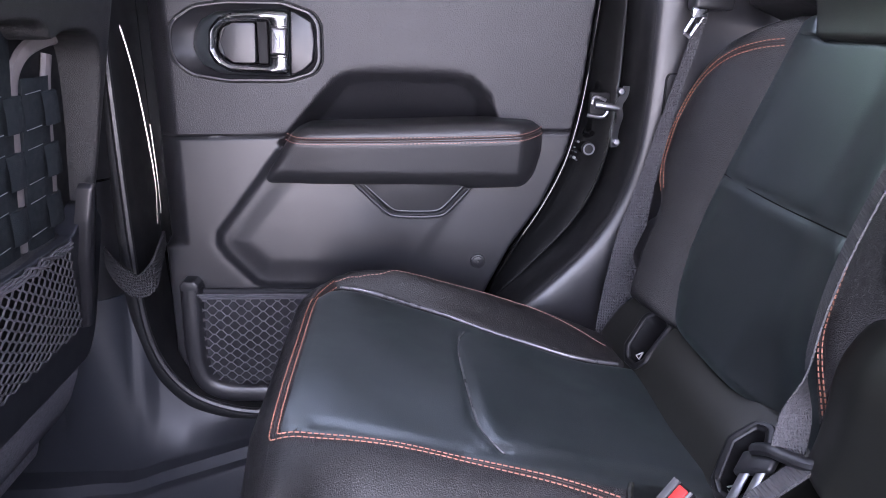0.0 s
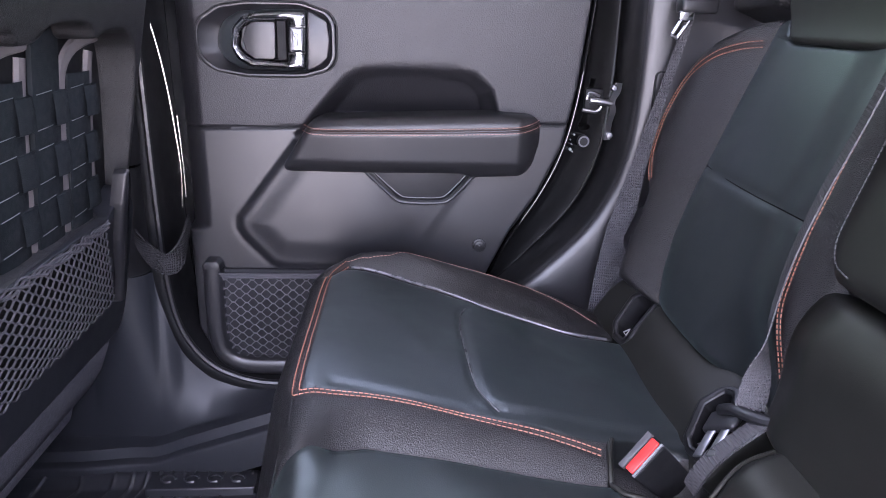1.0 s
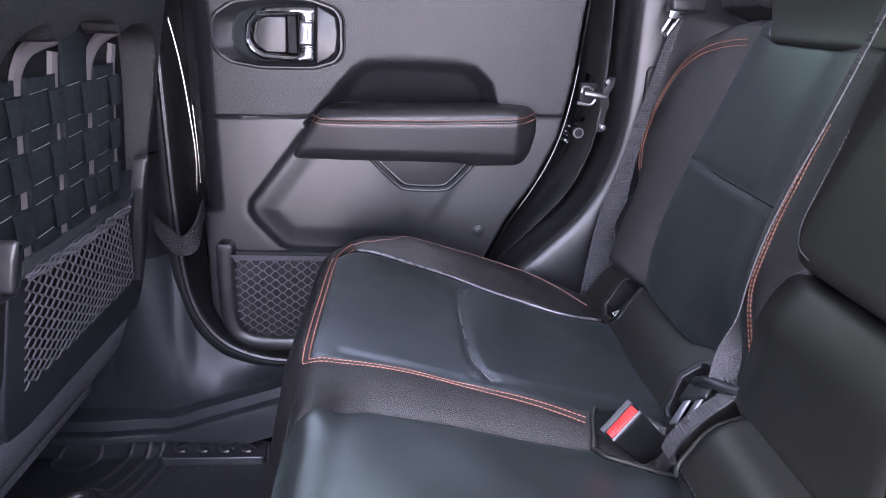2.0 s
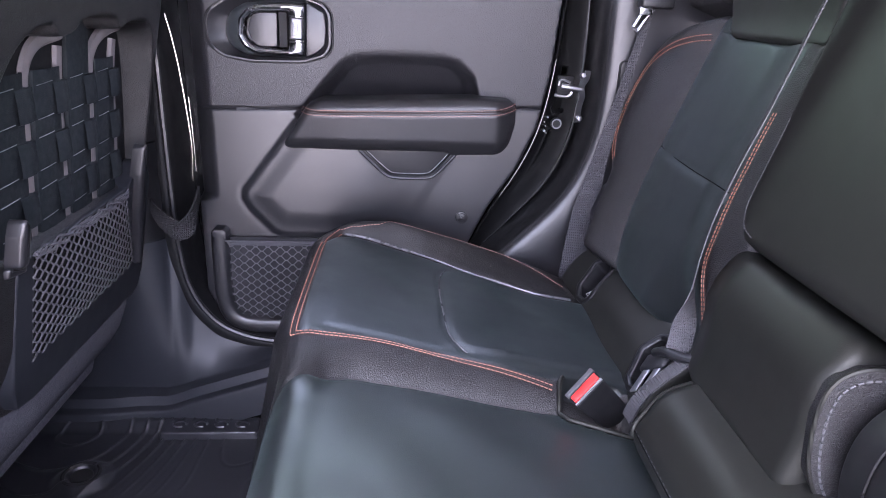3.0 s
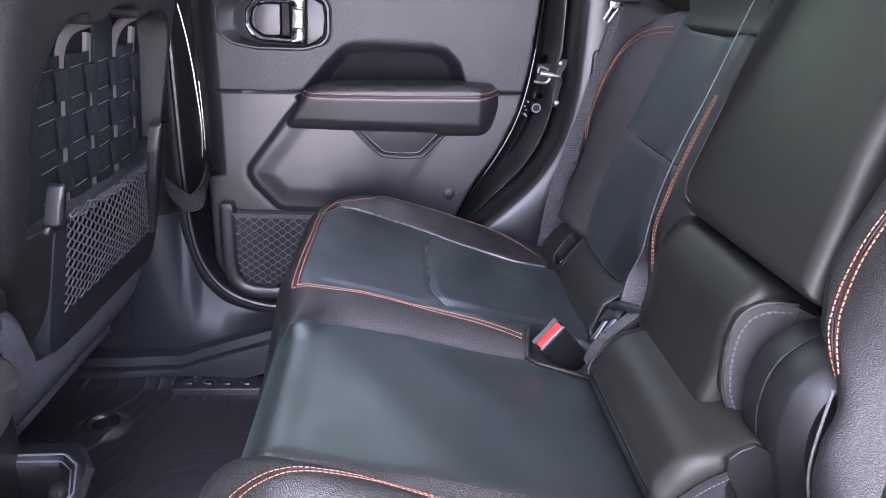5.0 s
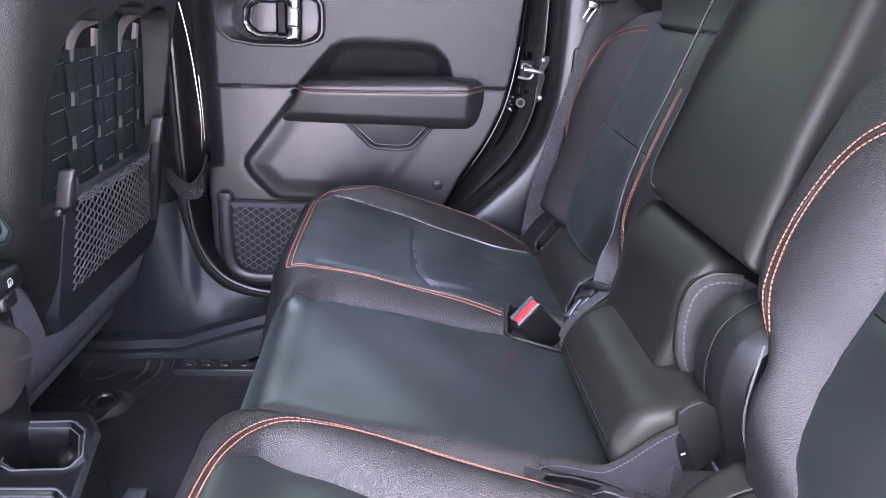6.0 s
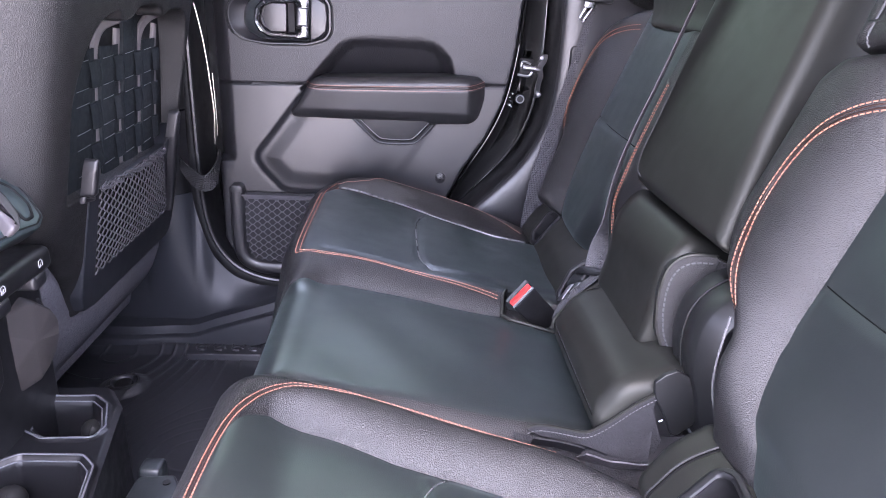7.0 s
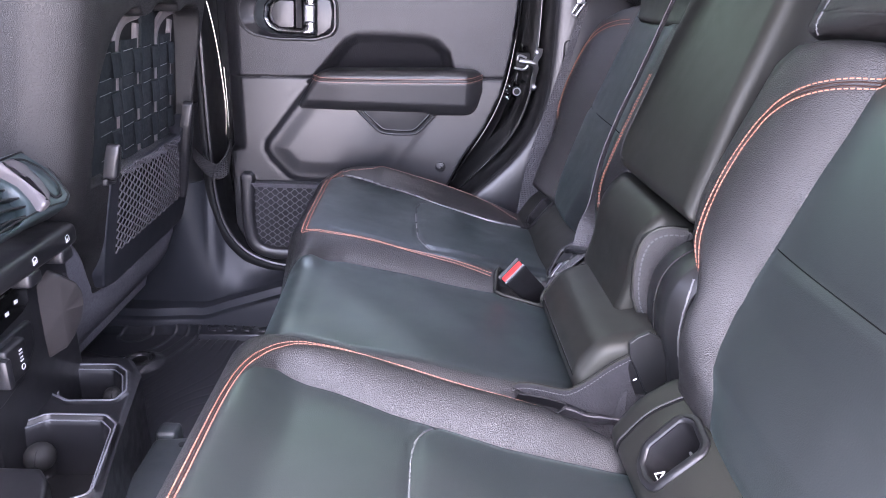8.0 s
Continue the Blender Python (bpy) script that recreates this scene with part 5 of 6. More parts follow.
badge = part("badge_plate", prism(rounded([(-0.338, 0.938), (-0.150, 0.942), (-0.152, 0.992), (-0.342, 0.990)], 0.008), "z", -0.004, 0.016, 0.003), MAT_RUBBER, floor_mat, "raised name plate with embossed marks")
bm = bmesh.new()
for x in (-0.305, -0.265, -0.225, -0.185):
    a = [(x + 0.012 * math.cos(k * math.tau / 12), 0.966 + 0.010 * math.sin(k * math.tau / 12), 0.0175) for k in range(11)]
    tube(a, 0.0024, 5, bm)
part("embossed_mark", bm, MAT_RUBBER, badge)
part("fixing_button", prism([(-0.432 + 0.019 * math.cos(k * math.tau / 28), 0.825 + 0.019 * math.sin(k * math.tau / 28)) for k in range(28)], "z", -0.002, 0.010, 0.004), RUBBER, floor_mat)
part("button_ring", tube([(-0.432 + 0.030 * math.cos(k * math.tau / 40), 0.825 + 0.030 * math.sin(k * math.tau / 40), 0.010) for k in range(40)], 0.004, 7, closed=True), RUBBER, floor_mat)

# ---- centre console ----
console = thing("centre_console", (-0.42, 0.37, 0.0), "rear of the dark plastic centre console with vents and cup holders", "console")
part("body", prism(rounded([(0.245, -0.01), (0.495, -0.01), (0.495, 0.45), (0.245, 0.45)], 0.015), "x", -1.2, -0.378, 0.008, 3), TRIM, console)
FACE_O, FACE_U = (-0.314, 0, 0.5036), (-0.68, 0, 0.73)
FACE = rounded([(0.165, 0.010), (0.293, 0.010), (0.378, 0.009), (0.418, 0.005), (0.438, 0.013), (0.451, 0.044), (0.457, 0.080), (0.437, 0.103), (0.384, 0.105), (0.165, 0.105), (0.135, 0.076), (0.142, 0.030)], 0.014)
FN = Vector((0.73, 0, 0.68))


def on_face(y, v, lift=0.0):
    return Vector(FACE_O) + Vector((0, y, 0)) + Vector(FACE_U) * v + FN * lift


def face_dip(y, v):
    q = ((y - 0.285) / 0.064) ** 2 + ((v - 0.050) / 0.038) ** 2
    return -0.030 * ease(1.05, 0.75, q)


FP = Pad(FACE_O, (0, 1, 0), FACE_U, FACE, 0.007, 0.012, face_dip, 0.0025)
housing = FP.build("vent_housing", TEAL, console, "rounded air vent housing with an oval inlay")
bm = bmesh.new()
rings = []
c = np.mean(np.array(FACE), 0)
for k, lift in ((0.985, -0.006), (1.0, -0.010), (1.0, -0.022), (0.94, -0.040), (0.80, -0.058)):
    rings.append([bm.verts.new(on_face(c[0] + (y - c[0]) * k, c[1] + (v - c[1]) * k, lift)) for y, v in FACE])
for A, B in zip(rings[:-1], rings[1:]):
    for i in range(len(A)):
        bm.faces.new((A[i], A[(i + 1) % len(A)], B[(i + 1) % len(A)], B[i]))
bm.faces.new(rings[-1])
part("housing_body", bm, TRIM, housing, "dark rounded body of the vent housing")
part("face_line", tube([on_face(y, v, 0.0002) for y, v in inset(FACE, 0.009)], 0.0014, 6, closed=True, up=tuple(FN)), RUBBER, housing)
INLAY = rounded([(0.394, 0.093), (0.417, 0.088), (0.432, 0.066), (0.430, 0.036), (0.415, 0.020), (0.397, 0.020), (0.400, 0.044), (0.408, 0.064), (0.402, 0.080)], [0.008, 0.02, 0.02, 0.02, 0.012, 0.006, 0.03, 0.02, 0.02])
part("inlay_groove", tube([on_face(y, v, 0.0) for y, v in INLAY], 0.0026, 7, closed=True, up=tuple(FN)), BLACK, housing, "dark groove round the oval inlay")
bm = prism(inset(INLAY, 0.002), "z", -0.004, 0.0008, 0.0006, 2)
FM = Matrix((Vector((0, 1, 0)), Vector(FACE_U), FN)).transposed().to_4x4()
FM.translation = Vector(FACE_O)
bmesh.ops.transform(bm, matrix=FM, verts=bm.verts)
part("inlay", bm, TEAL, housing, "smooth oval inlay")
COLLAR = rounded([(0.340, 0.094), (0.376, 0.092), (0.389, 0.076), (0.386, 0.048), (0.376, 0.024), (0.358, 0.012), (0.343, 0.014), (0.353, 0.034), (0.358, 0.056), (0.347, 0.077)], [0.008, 0.012, 0.015, 0.02, 0.02, 0.008, 0.006, 0.02, 0.02, 0.01])
bm = prism(COLLAR, "z", -0.004, 0.018, 0.008, 4)
bmesh.ops.transform(bm, matrix=FM, verts=bm.verts)
part("vent_collar", bm, COLLAR_GREY, housing, "satin grey collar beside the air vent")
for k in range(4):
    v = 0.026 + 0.015 * k
    hw = 0.060 * math.sqrt(max(0.02, 1 - ((v - 0.050) / 0.040) ** 2))
    pts = [on_face(y, v - 0.010 * ((y - 0.285) / 0.06) ** 2, -0.010) for y in np.linspace(0.285 - hw, 0.285 + hw, 12)]
    part("vent_fin", ribbon(pts, 0.018, (0.73, 0, 0.30), 0.0022), TRIM_DARK, housing, "dark curved vent blade")
bar = part("switch_bar", box((-0.40, 0.245, 0.426), (-0.338, 0.468, 0.462), 0.012, 4), TRIM, console, "window switch bar with white symbols")
for cy in (0.431, 0.340):
    bm = tube([(-0.3372, cy - 0.0045, 0.440), (-0.3372, cy + 0.0045, 0.4415), (-0.3372, cy + 0.0045, 0.448), (-0.3372, cy + 0.001, 0.451), (-0.3372, cy - 0.0045, 0.4495)], 0.0006, 4, closed=True, up=(1, 0, 0))
    tube([(-0.3372, cy - 0.002, 0.4415), (-0.3372, cy + 0.0015, 0.446)], 0.0008, 4, bm, up=(1, 0, 0))
    part("window_symbol", bm, WHITE, bar, "white window symbol")
    part("switch_lever", box((-0.372, cy - 0.016, 0.408), (-0.340, cy + 0.018, 0.430), 0.006, 3), DOOR_SMOOTH, bar, "grey window switch lever")
part("usb_panel", prism(rounded([(0.255, 0.352), (0.345, 0.362), (0.366, 0.372), (0.366, 0.405), (0.255, 0.405)], 0.006), "x", -0.384, -0.370, 0.003), GLOSS, console)
for cy, cz in ((0.333, 0.386), (0.309, 0.378)):
    part("port_mark", box((-0.3702, cy - 0.004, cz - 0.0028), (-0.3690, cy + 0.004, cz + 0.0028), 0.0004, 1), WHITE, console)
part("lower_panel", prism(rounded([(0.255, 0.255), (0.320, 0.268), (0.362, 0.300), (0.366, 0.345), (0.255, 0.345)], 0.012), "x", -0.39, -0.372, 0.004), TRIM, console)
outlet = part("outlet_cover", box((-0.376, 0.274, 0.284), (-0.360, 0.324, 0.338), 0.005, 3), TRIM_DARK, console, "outlet cover with white print")
part("outlet_flap", box((-0.372, 0.262, 0.286), (-0.354, 0.276, 0.330), 0.004, 2), DOOR_SMOOTH, outlet)
bm = bmesh.new()
for k, (w, z) in enumerate(((0.007, 0.325), (0.008, 0.320), (0.006, 0.314), (0.007, 0.309))):
    box((-0.3602, 0.306 - w / 2, z - 0.0011), (-0.3594, 0.306 + w / 2, z + 0.0011), bm=bm)
tube([(-0.3596, 0.306 + 0.004 * math.cos(a), 0.299 + 0.004 * math.sin(a)) for a in np.linspace(0, math.tau, 14, endpoint=False)], 0.0008, 4, bm, closed=True, up=(1, 0, 0))
part("outlet_print", bm, WHITE, outlet, "bars of white print", smooth=False)

# cup holder tray
CUP_A = rounded([(-0.388, 0.478), (-0.318, 0.480), (-0.295, 0.460), (-0.274, 0.406), (-0.279, 0.379), (-0.348, 0.377), (-0.378, 0.394), (-0.392, 0.438)], 0.012)
CUP_B = rounded([(-0.428, 0.268), (-0.403, 0.292), (-0.358, 0.334), (-0.274, 0.334), (-0.252, 0.312), (-0.222, 0.170), (-0.262, 0.150), (-0.428, 0.150)], 0.016)
xs, ys = np.arange(-0.450, -0.1985, 0.0028), np.arange(0.09, 0.5115, 0.0028)
X, Y = np.meshgrid(xs, ys, indexing="ij")
right = np.interp(Y, [0.09, 0.171, 0.288, 0.464, 0.51], [-0.20, -0.205, -0.232, -0.268, -0.300])
X = -0.450 + (right + 0.450) * (X - X.min()) / (X.max() - X.min())
Zt = 0.196 + 0.0 * X
for c in (CUP_A, CUP_B):
    q = inside(X, Y, c)
    Zt += 0.004 * np.exp(-((q + 0.004) / 0.003) ** 2) - 0.004 * ease(-0.003, 0.004, q) - 0.090 * ease(0.004, 0.014, q)
Zt += 0.012 * ease(-0.40, -0.45, X)
rim = right - X
Zt = np.where(rim < 1e-6, 0.0, Zt - 0.006 * ease(0.012, 0.0, rim))
tray = sheet("cup_tray", np.stack([X, Y, Zt], -1), TRAY_PLASTIC, console, "cup holder tray with two wells")
part("tray_base", prism([(-0.45, 0.09), (-0.21, 0.09), (-0.245, 0.29), (-0.28, 0.46), (-0.31, 0.508), (-0.45, 0.508)], "z", -0.01, 0.10), TRIM_DARK, console, smooth=False)
for c in (CUP_A, CUP_B):
    part("well_rim", tube([(x, y, 0.1990) for x, y in inset(c, -0.004)], 0.0017, 8, closed=True), RIM_GLINT, tray)
    part("inner_rim", tube([(x, y, 0.1930) for x, y in inset(c, 0.004)], 0.0011, 8, closed=True), RIM_GLINT, tray)
for cx, cy, cz, r in ((-0.320, 0.462, 0.150, 0.017), (-0.359, 0.300, 0.150, 0.022)):
    bm = bmesh.new()
    bmesh.ops.create_uvsphere(bm, u_segments=20, v_segments=12, radius=r, matrix=Matrix.Translation((cx, cy, cz)))
    ball = part("cup_grip", bm, RUBBER, tray, "rounded rubber cup grip")
    part("grip_slit", tube([(cx + 0.2 * r, cy - r * math.sin(a) * 1.01, cz + r * math.cos(a) * 1.01) for a in np.linspace(0.5, 1.9, 10)], 0.0012, 4), TRIM_DARK, ball)

part("tray_front", prism(rounded([(-0.430, 0.201), (-0.295, 0.199), (-0.274, 0.176), (-0.252, 0.12), (-0.430, 0.12)], 0.012), "z", 0.09, 0.214, 0.007, 3), TRAY_PLASTIC, console, "raised front wall of the cup holders")

# seat rail cover on the floor
rail = thing("floor_bracket", (-0.24, 0.40, 0.0), "dark plastic cover plate with a clip on the floor", "cover plate")
part("cover", prism(rounded([(-0.245, 0.14), (-0.13, 0.14), (-0.172, 0.40), (-0.184, 0.422), (-0.240, 0.416)], 0.01), "z", -0.011, 0.100, 0.006), COVER_PLATE, rail)
part("clip", box((-0.240, 0.414, 0.075), (-0.204, 0.450, 0.111), 0.008, 3), COVER_PLATE, rail)
part("clip_hole", prism([(-0.190 + 0.006 * math.cos(k * math.tau / 14), 0.400 + 0.006 * math.sin(k * math.tau / 14)) for k in range(14)], "z", 0.099, 0.1015), TRIM_DARK, rail)

# ---- belts, buckles, child-seat anchor pockets ----
def latch(pad, outline, parent):
    """A rounded frame round an anchor pocket, its dark floor and the small mark inside."""
    c = np.mean(np.array(outline), 0)
    FW = Vector((-0.728, 0, 0.685))
    ring = inset(outline, -0.005)
    base = [Vector(FO) + Vector(FU) * a + Vector((0, b, 0)) for a, b in ring]
    pts = [v + FW * (0.010 * math.exp(-((a - 0.06) / 0.04) ** 2) + 0.001) for v, (a, b) in zip(base, ring)]
    bez = part("anchor_bezel", tube(pts, 0.0056, 10, closed=True, up=tuple(FW), flat=0.6), BEZEL, parent, "dark rounded bezel of an anchor pocket")
    wall = [[v + FW * d for v in [Vector(FO) + Vector(FU) * a + Vector((0, b, 0)) for a, b in inset(outline, k)]] for k, d in ((-0.0045, 0.010), (-0.002, 0.004), (0.0, -0.008), (0.001, -0.040), (0.02, -0.042))]
    sheet("pocket_wall", wall, BLACK, bez, close_u=True)
    floor_pts = [Vector(FO) + Vector(FU) * a + Vector((0, b, 0)) + FW * (-0.040) for a, b in inset(outline, 0.0005)]
    bm = bmesh.new()
    bm.faces.new([bm.verts.new(v) for v in floor_pts])
    lo = [bm.verts.new(v - FW * 0.002) for v in floor_pts]
    bm.faces.new(lo[::-1])
    part("pocket_floor", bm, BLACK, bez, smooth=False)
    a0, b0 = c[0] - 0.030, c[1] + 0.002
    tri = [Vector(FO) + Vector(FU) * (a0 + da) + Vector((0, b0 + db, 0)) + FW * (-0.008) for da, db in ((0, -0.006), (0.010, 0.0), (0, 0.006))]
    bm = tube(tri, 0.0013, 5, closed=True, up=tuple(FW))
    part("anchor_mark", bm, WHITE, bez, "small white triangle mark")
    bar = [Vector(FO) + Vector(FU) * (c[0] + 0.014) + Vector((0, c[1] + d, 0)) + FW * (-0.010) for d in (-0.012, 0.004)]
    part("anchor_bar", tube(bar, 0.0018, 8), STEEL, bez)


latch(F_FAR, LATCH_FAR, flap_far)
latch(F_FAR, LATCH_MID, flap_far)
latch(F_NEAR, LATCH_NEAR, flap_near)
part("roll_seam_shade", tube(F_NEAR.along([(0.004, 0.104), (0.04, 0.100), (0.08, 0.098), (0.112, 0.092)], 0.0), 0.0016, 6), SEAM_SHADE, flap_near)
part("roll_piping", tube(F_NEAR.along([(0.004, 0.108), (0.04, 0.104), (0.08, 0.102), (0.112, 0.096)], 0.0004), 0.0018, 7), LEATHER, flap_near)

# outer belt
belt = thing("seat_belt", (0.46, 1.05, 0.29), "grey woven seat belt hanging beside the backrest", "seat belt", "seat belts")
pts = smooth_line([(0.446, 1.016, 0.300), (0.455, 1.016, 0.37), (0.464, 1.020, 0.45), (0.487, 1.030, 0.56), (0.515, 1.036, 0.68), (0.542, 1.036, 0.79), (0.578, 1.036, 0.95)], 0.02)
wid = [float(np.interp(p[2], [0.28, 0.37, 0.46, 0.56, 0.68, 0.8], [0.042, 0.048, 0.044, 0.026, 0.016, 0.014])) for p in pts]
part("webbing", ribbon(pts, wid, (1.0, -0.25, 0.0), 0.0024), DULL_WEB, belt)
for a, b in (((0.512, 1.012, 0.782), (0.525, 1.012, 0.806)), ((0.520, 1.012, 0.776), (0.536, 1.012, 0.802))):
    part("belt_stop", tube([a, tuple((np.array(a) * 0.6 + np.array(b) * 0.4)), b], 0.0028, 8, up=(0, 1, 0)), CHROME, belt, "bright steel prong of the belt tongue")
part("tongue_bridge", tube([(0.511, 1.012, 0.781), (0.520, 1.012, 0.775)], 0.0026, 8, up=(0, 1, 0)), GREY_METAL, belt)
part("tongue_head", box((0.518, 1.008, 0.801), (0.541, 1.018, 0.816), 0.003, 2), CHROME, belt)
part("tongue_grip", box((0.520, 1.006, 0.812), (0.578, 1.038, 0.835), 0.006, 3), TRIM, belt)

# middle belt with its tongue
mid = thing("seat_belt", (0.45, 0.55, 0.36), "grey seat belt with black and steel tongue on the middle seat", "seat belt", "seat belts")
pts = smooth_line([(0.470, 0.552, 0.400), (0.478, 0.562, 0.430), (0.484, 0.570, 0.47), (0.488, 0.574, 0.515), (0.497, 0.576, 0.572), (0.517, 0.577, 0.640), (0.536, 0.577, 0.69), (0.556, 0.577, 0.75), (0.576, 0.579, 0.81), (0.625, 0.582, 0.95)], 0.010)
ac = [tuple(Vector((0.93, -0.36, 0.10)).lerp(Vector((0.45, 0.89, 0.0)), float(ease(0.405, 0.50, p[2])))) for p in pts]
wid = [float(np.interp(p[2], [0.40, 0.44, 0.50, 0.56], [0.029, 0.031, 0.036, 0.042])) for p in pts]
part("webbing", ribbon(pts, wid, ac, 0.0016), WEBBING, mid)
grip = [(0.456, 0.580, 0.392), (0.460, 0.566, 0.402), (0.466, 0.546, 0.406), (0.475, 0.526, 0.411), (0.482, 0.518, 0.416)]
part("tongue_grip", tube(smooth_line(grip, 0.004), 0.0085, 10, flat=0.75), TRIM, mid, "moulded black tongue grip")
TM = Matrix.Translation((0.444, 0.560, 0.374)) @ Matrix((Vector((0.45, -0.72, 0.53)).normalized(), Vector((0.62, 0.50, 0.60)).normalized(), Vector((-0.64, 0.0, 0.77)).normalized())).transposed().to_4x4()
for d in (-0.009, 0.009):
    part("tongue_plate", box((d - 0.006, -0.030, -0.0015), (d + 0.006, 0.018, 0.0015), 0.0015, 2, m=TM), STEEL, mid, "bright steel tongue plate")
part("tongue_body", box((-0.022, 0.004, -0.005), (0.020, 0.030, 0.005), 0.004, 3, m=TM), TRIM, mid)
pts = smooth_line([(0.474, 0.528, 0.410), (0.456, 0.530, 0.392), (0.440, 0.533, 0.374), (0.428, 0.536, 0.356), (0.420, 0.540, 0.336), (0.416, 0.545, 0.315)], 0.005)
part("lower_webbing", ribbon(pts, [0.026 - 0.0003 * i for i in range(len(pts))], (0.3, -0.8, 0.45), 0.003), WEBBING, mid, "crumpled lower webbing")

# buckle
buckle = thing("belt_buckle", (0.40, 0.52, 0.33), "black belt buckle with a red release button", "belt buckle")
bx = Vector((0.566, 0.461, -0.683)).normalized()
by = Vector((0.674, 0.219, 0.706)).normalized()
bz = bx.cross(by).normalized()
if bz.dot(Vector((0.475, -0.86, -0.187))) < 0:
    by, bz = -by, -bz
M = Matrix.Translation((0.351, 0.529, 0.37)) @ Matrix((bx, by, bz)).transposed().to_4x4() @ Matrix.Diagonal((0.9, 0.86, 0.86, 1.0))
bm = box((0.0, -0.027, -0.013), (0.110, 0.027, 0.0125), 0.004, 3)
for v in bm.verts:
    v.co.y *= 1.0 - 1.5 * max(0.0, v.co.x - 0.03)
    v.co.z += 0.10 * max(0.0, v.co.x)
bmesh.ops.transform(bm, matrix=M, verts=bm.verts)
part("body", bm, BLACK, buckle)
part("slot_face", box((-0.004, -0.0275, -0.0135), (0.004, 0.0275, -0.0055), 0.0015, 2, m=M), BUCKLE_GREY, buckle, "grey slot face")
part("release_button", box((-0.003, -0.0245, -0.0045), (0.004, 0.0245, 0.0075), 0.0015, 2, m=M), RED, buckle, "red release button")
part("button_edge", box((-0.0025, -0.0265, 0.0080), (0.004, 0.0265, 0.0110), 0.001, 2, m=M), GREY_PLASTIC, buckle)
part("buckle_pocket_edge", tube(W.along(BUCKLE_LIP, 0.0030), 0.0030, 8), ARM_LEATHER, cushion, "rolled leather edge of the buckle pocket")

# end cap of the block below the armrest
BW = Vector((-0.93, 0, 0.37))


def on_back(h, w, y):
    return Vector(BO) + Vector(BU) * h + BW * w + Vector((0, y, 0))


def cap_y(w):
    return 0.286 + 0.22 * (w - 0.013)


cap = rounded([(0.005, -0.072), (0.012, -0.040), (0.034, -0.013), (0.082, 0.008), (0.116, 0.013), (0.138, -0.003), (0.148, -0.026), (0.148, -0.072)], [0.01, 0.02, 0.03, 0.03, 0.02, 0.02, 0.02, 0.01])
bm = bmesh.new()
f1 = [bm.verts.new(on_back(h, w, cap_y(w) + 0.012)) for h, w in cap]
f2 = [bm.verts.new(on_back(h, w, cap_y(w))) for h, w in cap]
bm.faces.new(f1)
top = bm.faces.new(f2[::-1])
for i in range(len(cap)):
    j = (i + 1) % len(cap)
    bm.faces.new((f1[i], f2[i], f2[j], f1[j]))
bmesh.ops.bevel(bm, geom=list(top.edges), offset=0.005, segments=3, profile=0.5, affect="EDGES", clamp_overlap=True)
block_cap = part("end_cap", bm, LEATHER, wide, "grained leather end cap with grey stitching")
path = smooth_line([(0.012, -0.052), (0.018, -0.040), (0.038, -0.019), (0.082, 0.001), (0.114, 0.005), (0.132, -0.008), (0.141, -0.030)], 0.004)
part("cap_stitching", stitches([on_back(h, w, cap_y(w) - 0.0006) for h, w in path], 0.0068, 0.0046, 0.0012), GREY_THREAD, block_cap)
path = smooth_line([(0.006, -0.060), (0.010, -0.042), (0.033, -0.013), (0.082, 0.009), (0.117, 0.014), (0.140, -0.002), (0.150, -0.030)], 0.004)
part("cap_piping", tube([on_back(h - 0.0, w - 0.001, cap_y(w) + 0.002) for h, w in path], 0.0026, 7), ARM_LEATHER, block_cap)
part("cap_seam", tube([on_back(h, w, cap_y(w)) for h, w in ((0.146, -0.034), (0.120, -0.038), (0.10, -0.045))], 0.0010, 5), RUBBER, block_cap)

# hinge cover between the two backrests
hinge = thing("hinge_cover", (0.45, 0.21, 0.33), "curved black plastic hinge cover between the backrests", "hinge cover")
arc = smooth_line([(0.160, -0.075), (0.154, -0.040), (0.128, -0.016), (0.097, -0.005), (0.060, -0.013), (0.029, -0.030), (0.000, -0.056), (-0.045, -0.085)], 0.004)
arc_n = np.gradient(arc, axis=0)
arc_n = np.stack([arc_n[:, 1], -arc_n[:, 0]], 1) / np.linalg.norm(arc_n, axis=1)[:, None]
if arc_n[len(arc) // 2][1] < 0:
    arc_n = -arc_n


def barrel(name, profile, mat, label=""):
    """A shell swept along the hinge: profile gives (y, inset) steps across it."""
    return sheet(name, [[on_back(h - nh * d, w - nw * d, y) for y, d in profile] for (h, w), (nh, nw) in zip(arc, arc_n)], mat, hinge, label, sharp=40)


barrel("cover", [(0.2600, 0.030), (0.2600, 0.004), (0.2590, 0.0015), (0.2560, 0.0), (0.2300, 0.0), (0.2292, 0.0012), (0.2280, 0.0012)], HINGE)
barrel("inner_cover", [(0.2285, 0.004), (0.2275, 0.0008), (0.2260, 0.0), (0.192, 0.0), (0.1885, 0.001), (0.174, 0.0135), (0.1715, 0.016), (0.171, 0.045)], HINGE)
part("cover_edge", tube([on_back(h + nh * 0.0002, w + nw * 0.0002, 0.2290) for (h, w), (nh, nw) in list(zip(arc, arc_n))[9:-4]], 0.0014, 6), RUBBER, hinge)

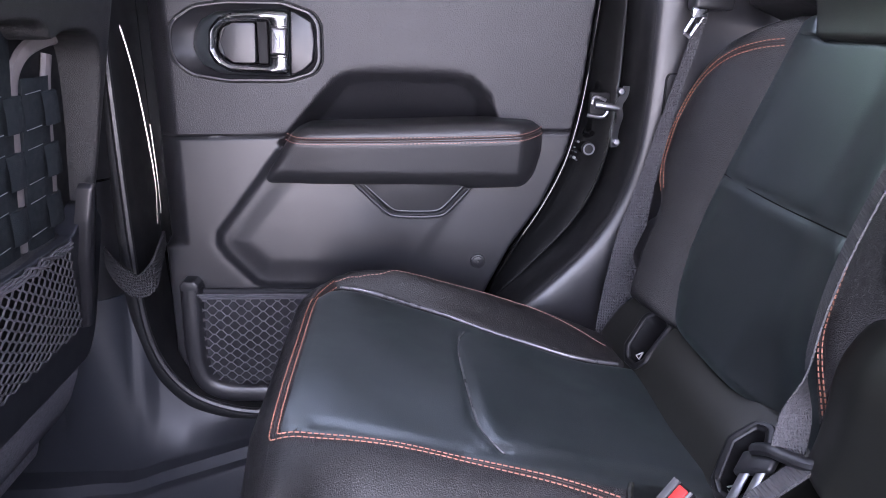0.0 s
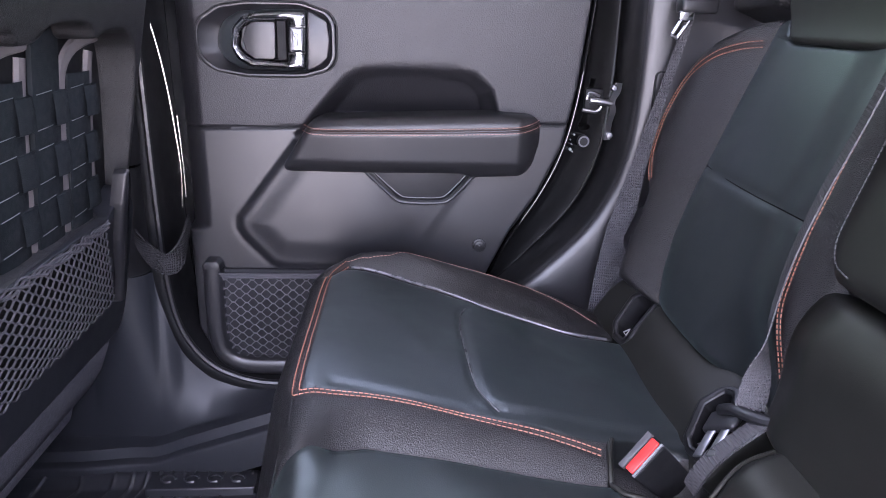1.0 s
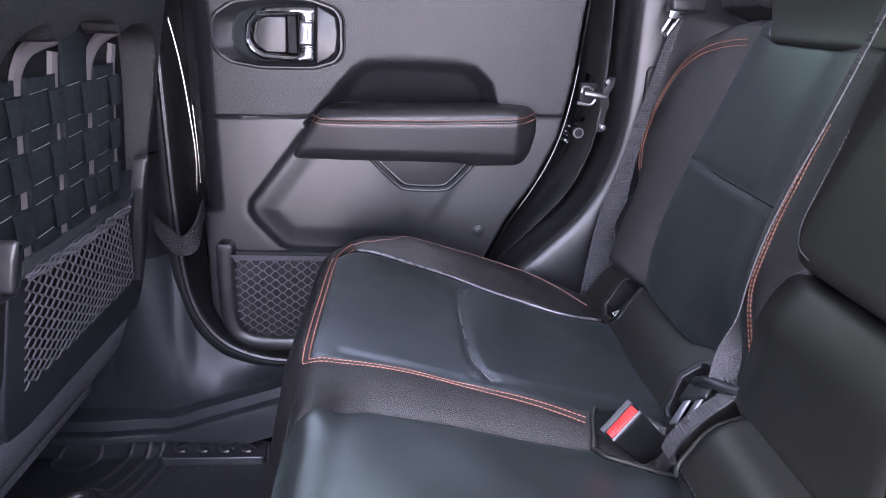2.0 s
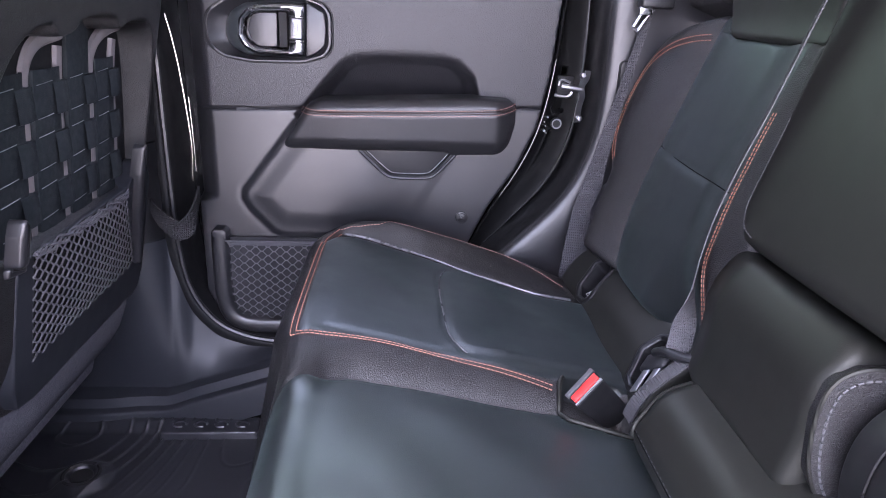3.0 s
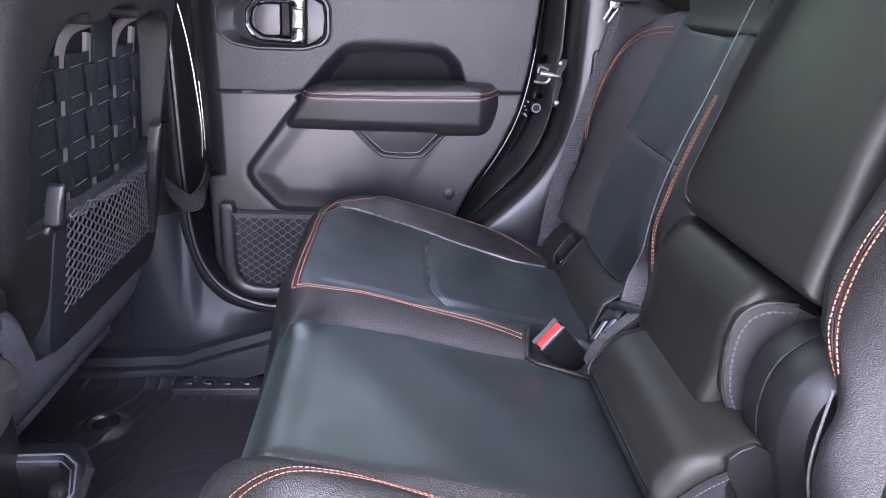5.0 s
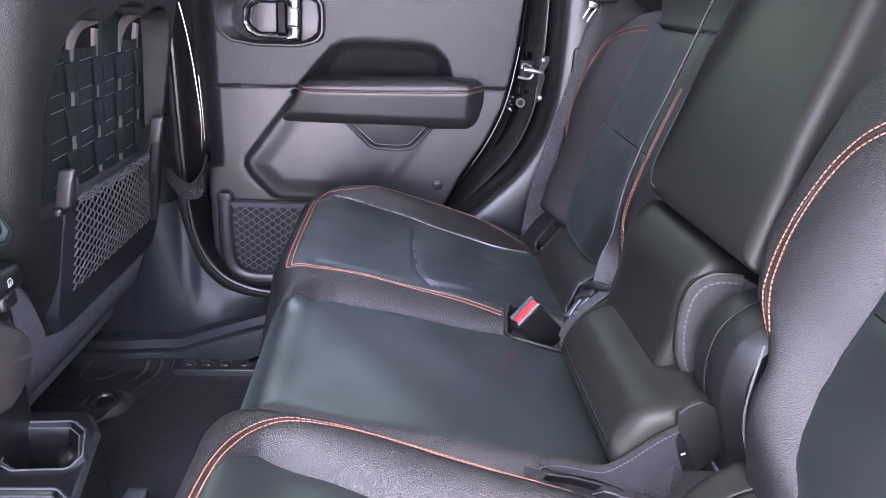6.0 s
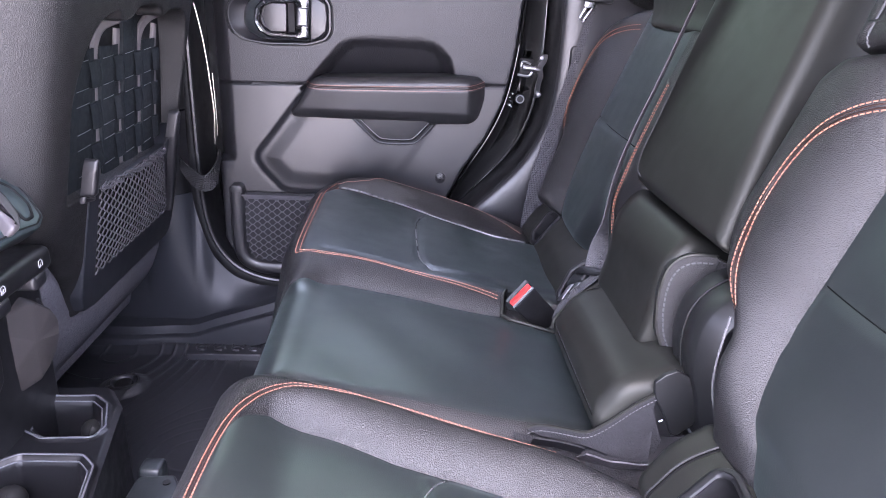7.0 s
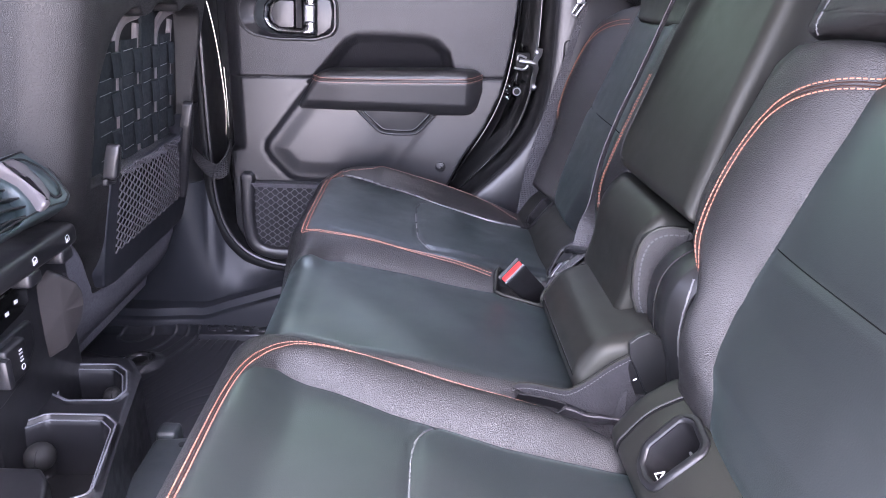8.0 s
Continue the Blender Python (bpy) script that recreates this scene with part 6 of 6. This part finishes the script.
# felt side and strips in the gap between the cushions
gap = thing("seat_gap_lining", (0.42, 0.21, 0.25), "grey felt lining with tape in the gap between cushions", "lining")
rows = []
for x in np.linspace(0.30, 0.462, 24):
    top = slope(x) - 0.028 if x < 0.415 else 0.318 + 1.0 * (x - 0.415)
    rows.append([(x, 0.214 - 0.004 * math.sin(x * 60), top), (x, 0.208, top - 0.006), (x, 0.204 + 0.004 * math.sin(x * 90), top - 0.03), (x, 0.196, 0.262), (x, 0.18, 0.255), (x, 0.14, 0.250)])
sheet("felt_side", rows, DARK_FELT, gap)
part("tape", ribbon(smooth_line([(0.376, 0.186, 0.322), (0.400, 0.188, 0.312), (0.430, 0.188, 0.306), (0.468, 0.190, 0.304)], 0.006), [0.020 + 0.004 * math.sin(i * 0.9) for i in range(len(smooth_line([(0.376, 0.186, 0.322), (0.400, 0.188, 0.312), (0.430, 0.188, 0.306), (0.468, 0.190, 0.304)], 0.006)))], (0, -0.6, 0.8), 0.002), TAPE, gap, "grey tape")
part("black_strip", ribbon([(0.318, 0.192, 0.338), (0.348, 0.191, 0.334), (0.378, 0.190, 0.326)], 0.016, (0, -0.5, 0.85), 0.002), TRIM_DARK, gap)
part("rivet", box((0.457, 0.190, 0.268), (0.462, 0.195, 0.273), 0.002, 2), GREY_METAL, gap)
part("bracket", box((0.455, 0.206, 0.26), (0.52, 0.235, 0.335), 0.004, 2), TRIM_DARK, gap)
part("bracket_pin", tube([(0.468, 0.2035, 0.358), (0.472, 0.2030, 0.3605)], 0.0010, 6), STEEL, gap)
# black sheet in place of the shadow inside the gap
part("gap_shadow_plate", prism([(0.456, 0.392), (0.470, 0.380), (0.492, 0.345), (0.480, 0.318), (0.462, 0.350)], "y", 0.2094, 0.2086), BLACK, gap, "black sheet standing in for the shadow in the hinge gap")
HEM = [(0.314, 0.345), (0.322, 0.350), (0.344, 0.348), (0.373, 0.341), (0.388, 0.339), (0.413, 0.356), (0.438, 0.379), (0.462, 0.394)]
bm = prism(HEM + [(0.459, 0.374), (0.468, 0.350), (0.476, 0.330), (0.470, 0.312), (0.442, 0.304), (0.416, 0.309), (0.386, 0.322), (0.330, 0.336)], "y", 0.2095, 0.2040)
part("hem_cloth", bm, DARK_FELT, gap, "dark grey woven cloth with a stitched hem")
line = smooth_line(HEM, 0.004)
part("hem_piping", tube([(x, 0.2060, z) for x, z in line], 0.0022, 7, up=(0, 1, 0)), ARM_LEATHER, gap)
part("hem_stitching", stitches([(x, 0.2034, z - 0.006) for x, z in line], 0.0048, 0.0032, 0.0006), GREY_THREAD, gap)
part("hinge_plate", prism(rounded([(0.456, 0.410), (0.466, 0.420), (0.480, 0.426), (0.500, 0.416), (0.540, 0.376), (0.518, 0.363), (0.506, 0.352), (0.493, 0.339), (0.485, 0.342), (0.472, 0.369), (0.459, 0.391)], 0.004), "y", 0.2090, 0.2030, 0.0012, 3), HINGE, hinge, "flat grey plate below the hinge")
